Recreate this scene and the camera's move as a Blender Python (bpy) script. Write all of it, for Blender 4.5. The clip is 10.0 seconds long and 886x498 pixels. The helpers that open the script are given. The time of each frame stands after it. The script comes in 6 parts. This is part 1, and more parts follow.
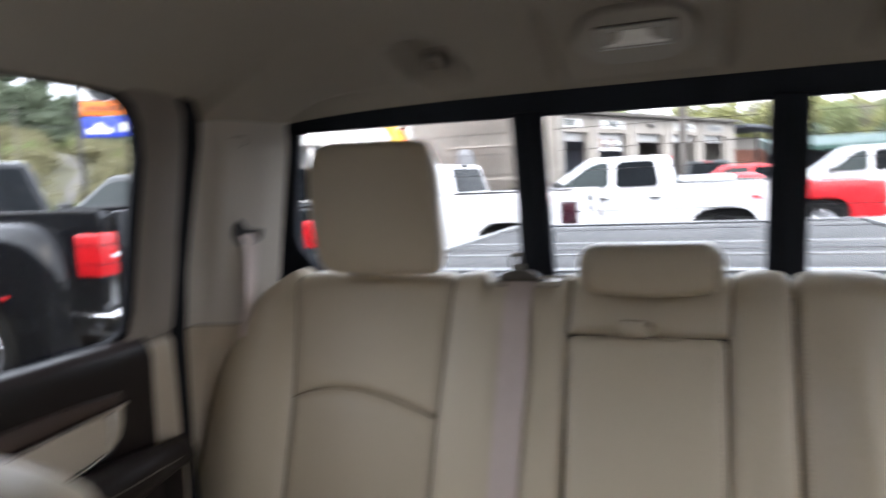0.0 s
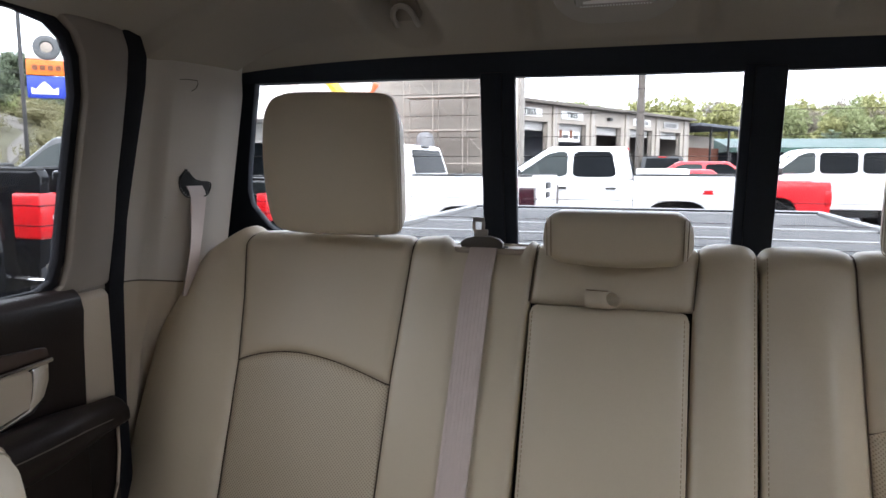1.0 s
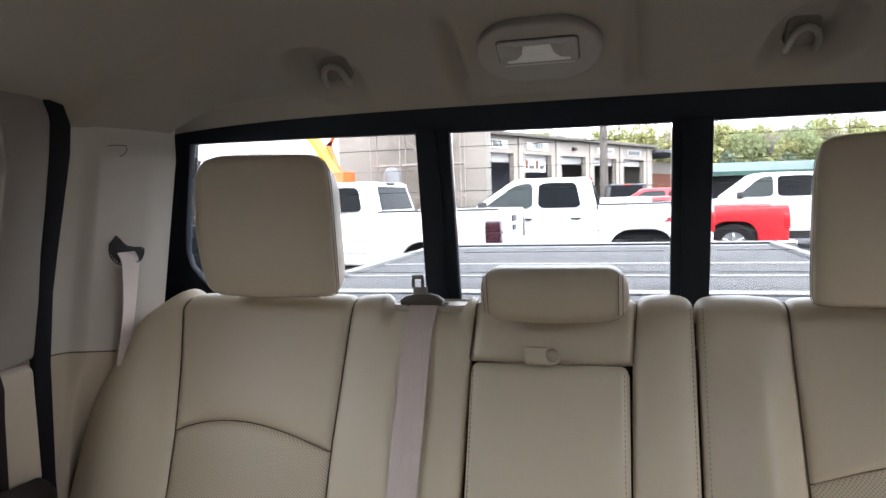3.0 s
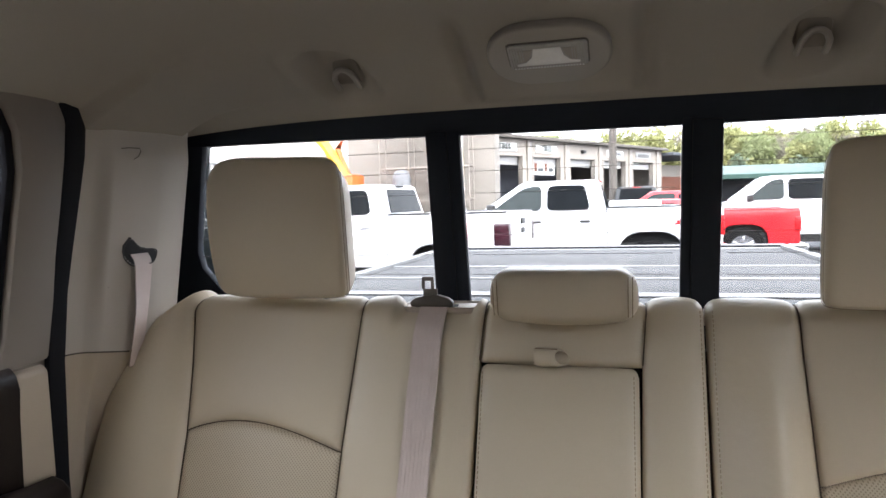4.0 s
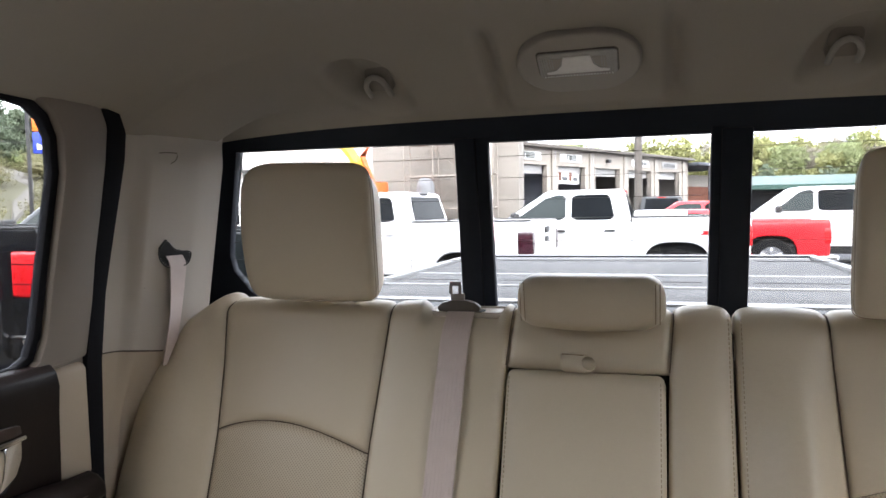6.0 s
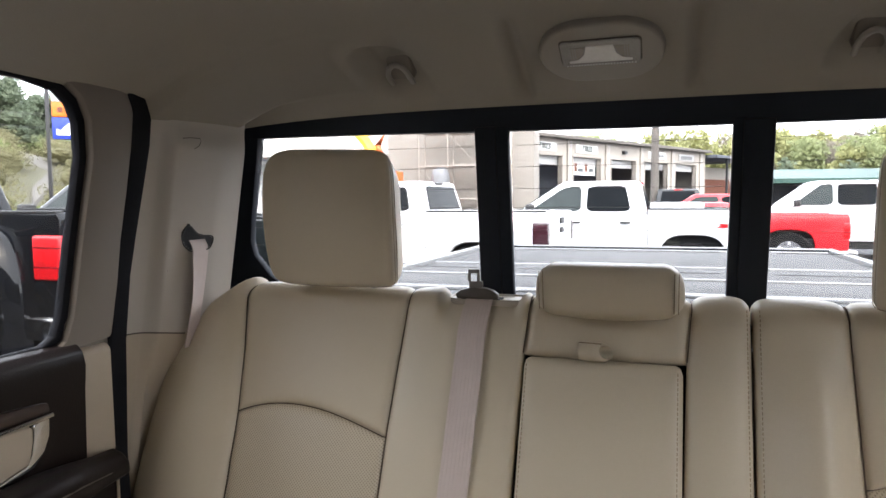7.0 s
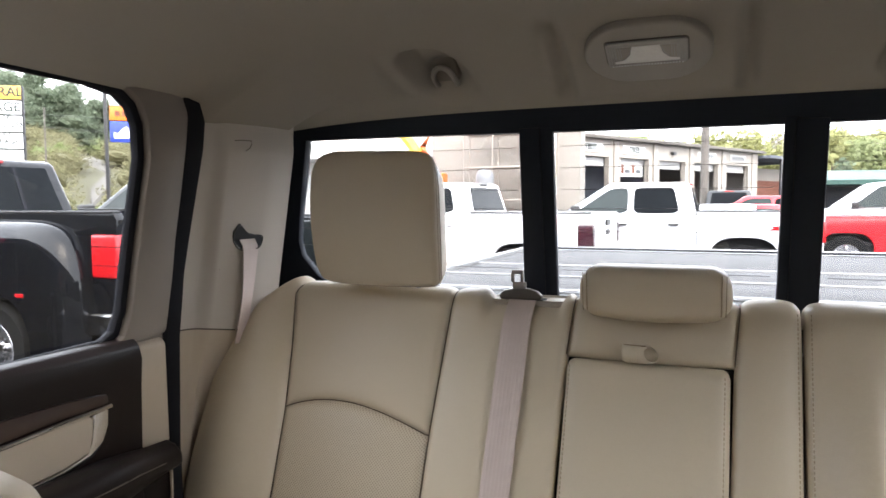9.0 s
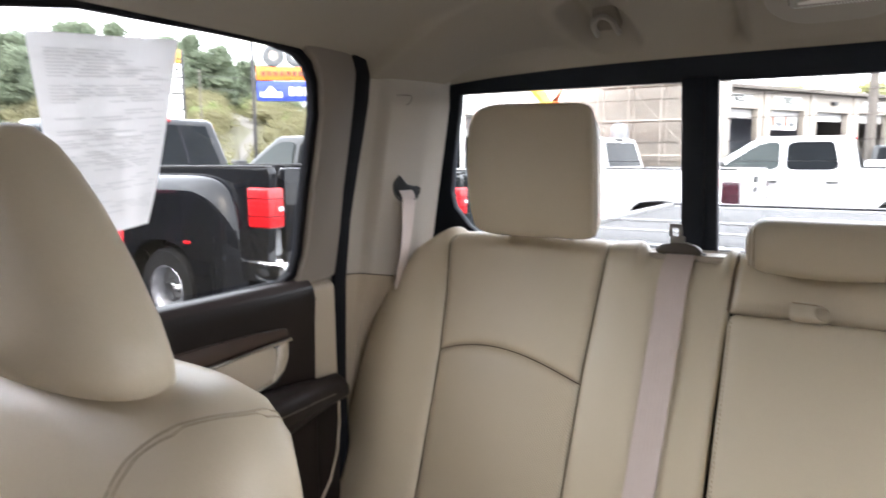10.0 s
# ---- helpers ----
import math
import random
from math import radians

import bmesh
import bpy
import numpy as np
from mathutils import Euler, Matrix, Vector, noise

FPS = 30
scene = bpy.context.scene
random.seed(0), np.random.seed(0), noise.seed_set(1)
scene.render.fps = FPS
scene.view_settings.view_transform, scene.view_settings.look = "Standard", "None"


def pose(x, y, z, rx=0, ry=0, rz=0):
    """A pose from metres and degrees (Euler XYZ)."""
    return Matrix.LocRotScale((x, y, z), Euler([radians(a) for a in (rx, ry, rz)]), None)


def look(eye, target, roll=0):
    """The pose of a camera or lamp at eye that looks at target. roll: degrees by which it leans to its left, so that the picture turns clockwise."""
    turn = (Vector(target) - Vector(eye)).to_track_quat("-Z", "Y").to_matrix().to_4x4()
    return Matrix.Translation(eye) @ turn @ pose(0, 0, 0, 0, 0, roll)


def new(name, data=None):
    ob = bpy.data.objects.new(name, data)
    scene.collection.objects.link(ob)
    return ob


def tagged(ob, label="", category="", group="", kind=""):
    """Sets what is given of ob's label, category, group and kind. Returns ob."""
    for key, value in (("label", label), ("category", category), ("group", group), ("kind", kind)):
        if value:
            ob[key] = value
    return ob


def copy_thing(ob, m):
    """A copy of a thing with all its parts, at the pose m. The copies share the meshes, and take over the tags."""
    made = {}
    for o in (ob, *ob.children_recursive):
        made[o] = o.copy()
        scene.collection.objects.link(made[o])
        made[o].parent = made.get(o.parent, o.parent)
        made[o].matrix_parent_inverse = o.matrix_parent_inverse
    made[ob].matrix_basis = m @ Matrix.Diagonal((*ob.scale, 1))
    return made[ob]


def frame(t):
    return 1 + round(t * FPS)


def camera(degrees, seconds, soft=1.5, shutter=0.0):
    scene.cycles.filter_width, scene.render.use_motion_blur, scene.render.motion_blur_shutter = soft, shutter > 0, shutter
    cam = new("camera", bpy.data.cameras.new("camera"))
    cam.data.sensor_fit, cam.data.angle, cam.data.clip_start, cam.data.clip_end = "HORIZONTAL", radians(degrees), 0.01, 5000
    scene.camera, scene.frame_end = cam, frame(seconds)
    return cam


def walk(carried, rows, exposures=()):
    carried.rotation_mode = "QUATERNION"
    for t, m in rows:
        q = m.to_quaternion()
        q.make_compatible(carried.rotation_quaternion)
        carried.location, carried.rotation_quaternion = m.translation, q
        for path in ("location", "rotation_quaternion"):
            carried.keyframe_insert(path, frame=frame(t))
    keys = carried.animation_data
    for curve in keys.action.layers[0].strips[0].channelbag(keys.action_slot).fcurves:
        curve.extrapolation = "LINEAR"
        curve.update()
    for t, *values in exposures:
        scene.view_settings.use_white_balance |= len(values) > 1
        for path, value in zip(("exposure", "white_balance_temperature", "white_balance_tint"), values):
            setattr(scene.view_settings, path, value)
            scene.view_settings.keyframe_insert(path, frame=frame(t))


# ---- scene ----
cam = camera(66.8, 10.0, shutter=0.5)
PATH = [
    (0, (0.078, -1.262, 1.652), (-0.621, 0.602, 1.457), -2.8),
    (0.1, (0.109, -1.235, 1.677), (-0.525, 0.651, 1.473), -4.8),
    (0.5, (0.072, -1.224, 1.619), (-0.555, 0.661, 1.39), -0.4),
    (1, (0.050, -1.214, 1.604), (-0.522, 0.686, 1.359), 0.2),
    (1.2, (0.085, -1.201, 1.609), (-0.538, 0.686, 1.385), -1.1),
    (1.3, (0.1, -1.194, 1.649), (-0.48, 0.709, 1.445), -3.1),
    (1.5, (0.107, -1.187, 1.656), (-0.431, 0.729, 1.458), -4.6),
    (2, (0.104, -1.178, 1.654), (-0.393, 0.746, 1.429), -3.8),
    (2.5, (0.108, -1.18, 1.655), (-0.401, 0.751, 1.535), -2.7),
    (3, (0.107, -1.177, 1.65), (-0.387, 0.755, 1.5), -1.7),
    (4.5, (0.105, -1.189, 1.648), (-0.425, 0.735, 1.527), -1.5),
    (5, (0.101, -1.192, 1.644), (-0.43, 0.734, 1.558), -0.9),
    (5.5, (0.103, -1.195, 1.645), (-0.453, 0.723, 1.548), -1.1),
    (7, (0.094, -1.215, 1.641), (-0.529, 0.681, 1.496), -0.4),
    (7.5, (0.093, -1.214, 1.637), (-0.544, 0.676, 1.487), 0.0),
    (8, (0.094, -1.217, 1.636), (-0.573, 0.663, 1.49), 0.2),
    (8.5, (0.095, -1.218, 1.638), (-0.59, 0.656, 1.497), -0.1),
    (9, (0.098, -1.225, 1.64), (-0.648, 0.626, 1.5), -0.3),
    (9.5, (0.096, -1.239, 1.637), (-0.749, 0.568, 1.486), -0.3),
    (9.8, (0.06, -1.27, 1.622), (-0.931, 0.446, 1.35), 0.0),
    (10, (0.064, -1.279, 1.633), (-1.011, 0.386, 1.366), -0.3),
]
EXPOSURES = [(t, stops, 6080 if t < 3 else 6260 if t < 6 else 6370, 15) for t, stops in ((0.0, 3.33), (1.0, 3.25), (1.5, 3.19), (2.5, 3.45), (4.5, 3.70), (5.5, 3.62), (7.5, 3.66), (9.0, 3.86), (9.5, 3.97), (10.0, 4.10))]
walk(cam, [(t, look(eye, target, roll)) for t, eye, target, roll in PATH], EXPOSURES)
SKY_GREY, SKY_STRENGTH, SUN_STRENGTH = 12.0, 0.12, 0.22
REAR_TINT, SIDE_TINT = (0.64, 0.66, 0.662), (0.66, 0.68, 0.68)

from mathutils.bvhtree import BVHTree

# ---------------------------------------------------------------- world, sun
world = bpy.data.worlds.new("overcast_sky")
scene.world = world
world.use_nodes = True
wn, wl = world.node_tree.nodes, world.node_tree.links
sky = wn.new("ShaderNodeTexSky")
sky.sky_type = "NISHITA"
sky.sun_disc = False
sky.sun_elevation, sky.sun_rotation = radians(43), radians(146)
sky.air_density, sky.dust_density, sky.ozone_density = 1.0, 6.0, 1.0
haze = wn.new("ShaderNodeMixRGB")
haze.inputs[0].default_value = 0.72
haze.inputs[2].default_value = (SKY_GREY, SKY_GREY * 1.0, SKY_GREY * 1.02, 1)
wl.new(sky.outputs[0], haze.inputs[1])
wl.new(haze.outputs[0], wn["Background"].inputs[0])
wn["Background"].inputs[1].default_value = SKY_STRENGTH
sun = new("sun", bpy.data.lights.new("sun", "SUN"))
sun.data.energy, sun.data.angle, sun.data.color = SUN_STRENGTH, radians(60), (1.0, 0.96, 0.9)
sun.matrix_world = pose(0, 0, 30, 47, 0, 146 - 180)


# ---------------------------------------------------------------- materials
def mat(name, colour, rough=0.6, metal=0.0, var=0.12, scale=8.0, bump=0.15, grain=120.0, depth=0.002, spec=0.5, coat=0.0, second=None):
    """A surface with broad blotches, fine grain and a fine relief, in the object's own metres."""
    m = bpy.data.materials.new(name)
    m.use_nodes = True
    n, l = m.node_tree.nodes, m.node_tree.links
    p = n["Principled BSDF"]
    p.inputs["Roughness"].default_value = rough
    p.inputs["Metallic"].default_value = metal
    p.inputs["Specular IOR Level"].default_value = spec
    p.inputs["Coat Weight"].default_value = coat
    p.inputs["Coat Roughness"].default_value = 0.06
    tc = n.new("ShaderNodeTexCoord")
    big = n.new("ShaderNodeTexNoise")
    big.inputs["Scale"].default_value, big.inputs["Detail"].default_value = scale, 4.0
    fine = n.new("ShaderNodeTexNoise")
    fine.inputs["Scale"].default_value, fine.inputs["Detail"].default_value = grain, 3.0
    l.new(tc.outputs["Object"], big.inputs["Vector"])
    l.new(tc.outputs["Object"], fine.inputs["Vector"])
    mix = n.new("ShaderNodeMixRGB")
    c2 = second or tuple(c * (1 - 2 * var) for c in colour)
    mix.inputs[1].default_value = (*[min(1, c * (1 + var * 0.4)) for c in colour], 1)
    mix.inputs[2].default_value = (*c2, 1)
    ramp = n.new("ShaderNodeMath")
    ramp.operation = "MULTIPLY_ADD"
    ramp.inputs[1].default_value = 0.6
    l.new(big.outputs["Fac"], ramp.inputs[0])
    half = n.new("ShaderNodeMath")
    half.operation = "MULTIPLY"
    half.inputs[1].default_value = 0.4
    l.new(fine.outputs["Fac"], half.inputs[0])
    l.new(half.outputs[0], ramp.inputs[2])
    l.new(ramp.outputs[0], mix.inputs[0])
    l.new(mix.outputs[0], p.inputs["Base Color"])
    rr = n.new("ShaderNodeMapRange")
    rr.inputs["To Min"].default_value, rr.inputs["To Max"].default_value = max(0.02, rough * 0.85), min(1, rough * 1.15)
    l.new(big.outputs["Fac"], rr.inputs["Value"])
    l.new(rr.outputs[0], p.inputs["Roughness"])
    if bump:
        b = n.new("ShaderNodeBump")
        b.inputs["Strength"].default_value, b.inputs["Distance"].default_value = bump, depth
        l.new(fine.outputs["Fac"], b.inputs["Height"])
        l.new(b.outputs[0], p.inputs["Normal"])
    return m


def leather(name, colour, holes=False):
    """Grained leather: cell-like creases, slow tone shifts; holes: small punched dots in a staggered grid."""
    m = mat(name, colour, rough=0.43, var=0.05, scale=5.0, bump=0.0, grain=300.0)
    n, l = m.node_tree.nodes, m.node_tree.links
    p = n["Principled BSDF"]
    tc = n.new("ShaderNodeTexCoord")
    vo = n.new("ShaderNodeTexVoronoi")
    vo.feature = "DISTANCE_TO_EDGE"
    vo.inputs["Scale"].default_value = 420.0
    l.new(tc.outputs["Object"], vo.inputs["Vector"])
    wr = n.new("ShaderNodeTexNoise")
    wr.inputs["Scale"].default_value, wr.inputs["Detail"].default_value = 18.0, 5.0
    l.new(tc.outputs["Object"], wr.inputs["Vector"])
    b1 = n.new("ShaderNodeBump")
    b1.inputs["Strength"].default_value, b1.inputs["Distance"].default_value = 0.25, 0.0006
    l.new(vo.outputs["Distance"], b1.inputs["Height"])
    b2 = n.new("ShaderNodeBump")
    b2.inputs["Strength"].default_value, b2.inputs["Distance"].default_value = 0.22, 0.006
    l.new(wr.outputs["Fac"], b2.inputs["Height"])
    l.new(b1.outputs[0], b2.inputs["Normal"])
    l.new(b2.outputs[0], p.inputs["Normal"])
    if holes:
        sep = n.new("ShaderNodeSeparateXYZ")
        l.new(tc.outputs["Object"], sep.inputs[0])
        comb = n.new("ShaderNodeCombineXYZ")
        l.new(sep.outputs["X"], comb.inputs["X"])
        l.new(sep.outputs["Z"], comb.inputs["Y"])
        rot = n.new("ShaderNodeVectorRotate")
        rot.inputs["Angle"].default_value = radians(45)
        l.new(comb.outputs[0], rot.inputs["Vector"])
        dots = n.new("ShaderNodeTexVoronoi")
        dots.voronoi_dimensions = "2D"
        dots.inputs["Scale"].default_value = 235.0
        dots.inputs["Randomness"].default_value = 0.0
        l.new(rot.outputs[0], dots.inputs["Vector"])
        lt = n.new("ShaderNodeMapRange")
        lt.inputs["From Min"].default_value, lt.inputs["From Max"].default_value = 0.2, 0.34
        l.new(dots.outputs["Distance"], lt.inputs["Value"])
        old = p.inputs["Base Color"].links[0].from_socket
        mx = n.new("ShaderNodeMixRGB")
        mx.inputs[1].default_value = (*[c * 0.55 for c in colour], 1)
        l.new(lt.outputs[0], mx.inputs[0])
        l.new(old, mx.inputs[2])
        l.new(mx.outputs[0], p.inputs["Base Color"])
    return m


def glass(name, tint, dust=0.0):
    """A thin pane: clear to straight rays, with a sheen and a film of dust that scatters daylight."""
    m = bpy.data.materials.new(name)
    m.use_nodes = True
    n, l = m.node_tree.nodes, m.node_tree.links
    n.remove(n["Principled BSDF"])
    tr = n.new("ShaderNodeBsdfTransparent")
    tr.inputs[0].default_value = (*tint, 1)
    gl = n.new("ShaderNodeBsdfGlossy")
    gl.inputs["Roughness"].default_value = 0.02
    fr = n.new("ShaderNodeFresnel")
    fr.inputs["IOR"].default_value = 1.35
    mx = n.new("ShaderNodeMixShader")
    l.new(fr.outputs[0], mx.inputs[0])
    film = n.new("ShaderNodeBsdfTranslucent")
    film.inputs[0].default_value = (0.80, 0.84, 0.86, 1)
    dusty = n.new("ShaderNodeMixShader")
    dusty.inputs[0].default_value = dust
    l.new(tr.outputs[0], dusty.inputs[1])
    l.new(film.outputs[0], dusty.inputs[2])
    l.new(dusty.outputs[0] if dust else tr.outputs[0], mx.inputs[1])
    l.new(gl.outputs[0], mx.inputs[2])
    l.new(mx.outputs[0], n["Material Output"].inputs[0])
    return m


M = {}
M["leather"] = leather("beige_leather", (0.557, 0.483, 0.362))
M["perforated"] = leather("perforated_leather", (0.557, 0.483, 0.362), holes=True)
M["thread"] = mat("seam_thread", (0.27, 0.205, 0.14), rough=0.8, grain=600)
M["seam"] = mat("beige_piping", (0.34, 0.28, 0.20), rough=0.6, grain=600)
# dark colour that stands in for the shade down in the seat seams
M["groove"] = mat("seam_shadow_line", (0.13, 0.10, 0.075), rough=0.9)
M["headliner"] = mat("headliner_fabric", (0.35, 0.318, 0.272), rough=0.95, var=0.07, scale=3.0, bump=0.5, grain=420, depth=0.0012, spec=0.1)
M["grey_trim"] = mat("grey_beige_plastic", (0.53, 0.492, 0.442), rough=0.6, var=0.05, scale=4, bump=0.3, grain=500, depth=0.0006)
M["frame_trim"] = mat("taupe_frame_plastic", (0.225, 0.195, 0.165), rough=0.55, var=0.06, scale=4, bump=0.3, grain=500, depth=0.0006)
M["cream_trim"] = mat("cream_plastic", (0.49, 0.415, 0.318), rough=0.55, var=0.06, scale=4, bump=0.3, grain=500, depth=0.0006)
M["brown"] = mat("dark_brown_vinyl", (0.010, 0.0068, 0.0060), rough=0.42, spec=0.2, var=0.15, scale=6, bump=0.35, grain=350, depth=0.001)
M["wood"] = mat("dark_wood_trim", (0.030, 0.014, 0.010), rough=0.3, var=0.3, scale=14, bump=0.1, coat=0.5)
M["chrome"] = mat("chrome", (0.75, 0.75, 0.76), rough=0.12, metal=1.0, var=0.03, bump=0.0)
M["rubber"] = mat("black_rubber", (0.013, 0.0135, 0.017), rough=0.75, var=0.2, bump=0.2, spec=0.12)
M["frit"] = mat("black_window_frame", (0.014, 0.019, 0.032), rough=0.6, var=0.2, bump=0.1, spec=0.25)
M["webbing"] = mat("seat_belt_webbing", (0.60, 0.505, 0.465), rough=0.7, var=0.08, scale=30, bump=0.6, grain=700, depth=0.001)
M["plastic_dark"] = mat("grey_brown_plastic", (0.10, 0.085, 0.07), rough=0.45, bump=0.1)
M["plastic_tan"] = mat("tan_plastic", (0.52, 0.46, 0.38), rough=0.5, bump=0.1)
M["black_edge"] = mat("dark_slot_edge", (0.03, 0.027, 0.024), rough=0.5)
M["blade"] = mat("dull_belt_steel", (0.30, 0.28, 0.26), rough=0.5, metal=0.6, bump=0.1)
M["steel"] = mat("brushed_steel", (0.55, 0.55, 0.55), rough=0.3, metal=1.0, bump=0.1)
# near-black colour in place of the shade inside slots, gaps and holes
M["void"] = mat("recess_shade_black", (0.01, 0.009, 0.008), rough=0.9)
M["lens"] = mat("clear_ribbed_lens", (0.48, 0.465, 0.44), rough=0.18, var=0.15, scale=60, bump=0.4, grain=200, depth=0.002, coat=0.6)
M["rear_glass"] = glass("tinted_rear_glass", REAR_TINT)
M["side_glass"] = glass("side_glass", SIDE_TINT)
M["front_glass"] = glass("front_door_glass", (0.76, 0.77, 0.765))
M["windscreen_glass"] = glass("windscreen_glass", (0.40, 0.41, 0.41))
M["wire"] = mat("defroster_wire", (0.06, 0.05, 0.05), rough=0.6)
M["ink"] = mat("grey_print", (0.44, 0.44, 0.45), rough=0.8)
M["tonneau"] = mat("grey_speckled_cover", (0.10, 0.10, 0.10), rough=0.75, var=0.3, scale=14, bump=0.3, grain=140, depth=0.0015, spec=0.08)
speck = M["tonneau"].node_tree
flakes = speck.nodes.new("ShaderNodeTexNoise")
flakes.inputs["Scale"].default_value, flakes.inputs["Detail"].default_value = 110.0, 3.0
spread = speck.nodes.new("ShaderNodeMapRange")
spread.inputs["From Min"].default_value, spread.inputs["From Max"].default_value = 0.40, 0.62
tone = speck.nodes.new("ShaderNodeMixRGB")
tone.inputs[1].default_value, tone.inputs[2].default_value = (0.042, 0.042, 0.043, 1), (0.100, 0.099, 0.099, 1)
where = speck.nodes.new("ShaderNodeTexCoord")
speck.links.new(where.outputs["Object"], flakes.inputs["Vector"])
speck.links.new(flakes.outputs["Fac"], spread.inputs["Value"])
speck.links.new(spread.outputs[0], tone.inputs[0])
speck.links.new(tone.outputs[0], speck.nodes["Principled BSDF"].inputs["Base Color"])
M["alu"] = mat("aluminium_rail", (0.20, 0.20, 0.20), rough=0.5, metal=0.6, var=0.08)
M["asphalt"] = mat("asphalt", (0.055, 0.056, 0.06), rough=0.9, var=0.3, scale=0.6, bump=0.6, grain=90, depth=0.008)
M["tyre"] = mat("tyre_rubber", (0.011, 0.011, 0.0115), rough=0.9, var=0.25, bump=0.3, spec=0.12)
M["rim"] = mat("alloy_rim", (0.58, 0.58, 0.60), rough=0.25, metal=0.9, var=0.1)
M["car_glass"] = mat("dark_car_glass", (0.009, 0.011, 0.013), rough=0.05, var=0.4, scale=2.2, bump=0.25, grain=1.6, depth=0.03, spec=0.04, coat=0.0)
M["car_glass_clear"] = mat("pale_car_glass", (0.026, 0.037, 0.036), rough=0.05, var=0.45, scale=2.6, bump=0.25, grain=1.6, depth=0.03, spec=0.22, coat=0.0)
M["black_plastic"] = mat("black_plastic", (0.02, 0.02, 0.021), rough=0.5)
M["red_lamp"] = mat("red_lamp_lens", (0.50, 0.006, 0.010), rough=0.28, var=0.2, scale=25, bump=0.2, coat=0.1)
M["dark_lamp"] = mat("smoked_lamp_lens", (0.045, 0.010, 0.018), rough=0.15, var=0.3, scale=14, coat=0.6)
M["clear_lamp"] = mat("clear_lamp_lens", (0.7, 0.7, 0.72), rough=0.12, var=0.2, scale=20, coat=0.5)


def paint(name, colour, rough=0.3, coat=0.3):
    return mat(name, colour, rough=rough, var=0.04, scale=1.5, bump=0.03, grain=900, depth=0.0003, coat=coat)


M["white_paint"] = paint("white_car_paint", (0.74, 0.74, 0.745))
M["red_paint"] = paint("red_car_paint", (0.52, 0.010, 0.016))
M["black_paint"] = mat("black_car_paint", (0.004, 0.0045, 0.006), rough=0.05, var=0.04, scale=1.5, bump=0.03, grain=900, depth=0.0003, spec=0.24)
M["dark_paint"] = paint("dark_grey_car_paint", (0.009, 0.011, 0.0115), 0.10, 0.0)
M["grey_block"] = mat("grey_painted_block", (0.36, 0.325, 0.285), rough=0.85, var=0.14, scale=0.8, bump=0.4, grain=14, depth=0.01)
M["pale_block"] = mat("pale_painted_wall", (0.72, 0.71, 0.68), rough=0.85, var=0.06, scale=0.5, bump=0.3, grain=12, depth=0.01)
M["shutter"] = mat("grey_steel_shutter", (0.42, 0.41, 0.40), rough=0.5, var=0.1)
M["interior_dark"] = mat("dark_workshop_inside", (0.13, 0.14, 0.165), rough=0.9, var=0.4, scale=0.7)
M["sign_white"] = mat("white_sign_face", (0.78, 0.78, 0.76), rough=0.6, var=0.05)
M["letter_black"] = mat("black_lettering", (0.022, 0.032, 0.027), rough=0.6)
M["sign_orange"] = mat("orange_sign_face", (0.68, 0.15, 0.008), rough=0.5, var=0.05)
M["sign_blue"] = mat("blue_sign_face", (0.015, 0.04, 0.36), rough=0.5, var=0.05)
M["sign_yellow"] = mat("yellow_sign_face", (0.62, 0.36, 0.06), rough=0.5, var=0.05)
M["sign_grey"] = mat("grey_sign_print", (0.09, 0.095, 0.10), rough=0.6)
M["pole"] = mat("weathered_pole", (0.13, 0.115, 0.10), rough=0.9, var=0.25, scale=3, bump=0.6, grain=30, depth=0.01)
M["pole_dark"] = mat("dark_steel_post", (0.018, 0.018, 0.02), rough=0.6)
M["netting"] = mat("grey_brown_netting", (0.30, 0.272, 0.238), rough=0.95, var=0.2, scale=0.7, bump=0.6, grain=20, depth=0.02)
# plain white in place of the bright reflection in a mirror-like reflector
M["reflector"] = mat("lamp_reflector_painted_bright", (0.88, 0.87, 0.85), rough=0.2, var=0.1, scale=60, bump=0.3, grain=160, depth=0.002, coat=0.5)
M["bezel"] = mat("grey_brown_bezel", (0.335, 0.305, 0.265), rough=0.55, var=0.05, scale=4, bump=0.3, grain=500, depth=0.0006)
M["bay_wall"] = mat("grey_blue_bay_wall", (0.40, 0.42, 0.48), rough=0.9, var=0.3, scale=0.7)
M["showroom"] = mat("dark_brown_light_block", (0.075, 0.068, 0.060), rough=0.8, var=0.15, scale=0.7)
M["tank"] = mat("hazy_white_plastic", (0.15, 0.15, 0.155), rough=0.4, var=0.1)
M["tube"] = mat("scaffold_tube", (0.33, 0.29, 0.25), rough=0.5, metal=0.4, var=0.2)
M["orange_machine"] = mat("orange_machine_paint", (0.75, 0.13, 0.02), rough=0.45, var=0.1)
M["yellow_machine"] = mat("yellow_machine_paint", (0.80, 0.50, 0.04), rough=0.45, var=0.1)
M["green_roof"] = mat("green_metal_roof", (0.012, 0.058, 0.043), rough=0.5, var=0.15, scale=0.4)
M["fence_wood"] = mat("red_brown_fence", (0.20, 0.075, 0.045), rough=0.9, var=0.25, scale=1.2, bump=0.4, grain=25, depth=0.01)
M["bark"] = mat("bark", (0.10, 0.08, 0.06), rough=0.95, var=0.3, scale=6, bump=0.6, grain=40, depth=0.01)
M["grass"] = mat("rough_grass", (0.042, 0.045, 0.020), rough=0.95, var=0.4, scale=0.12, bump=0.6, grain=9, depth=0.05, second=(0.06, 0.05, 0.032))


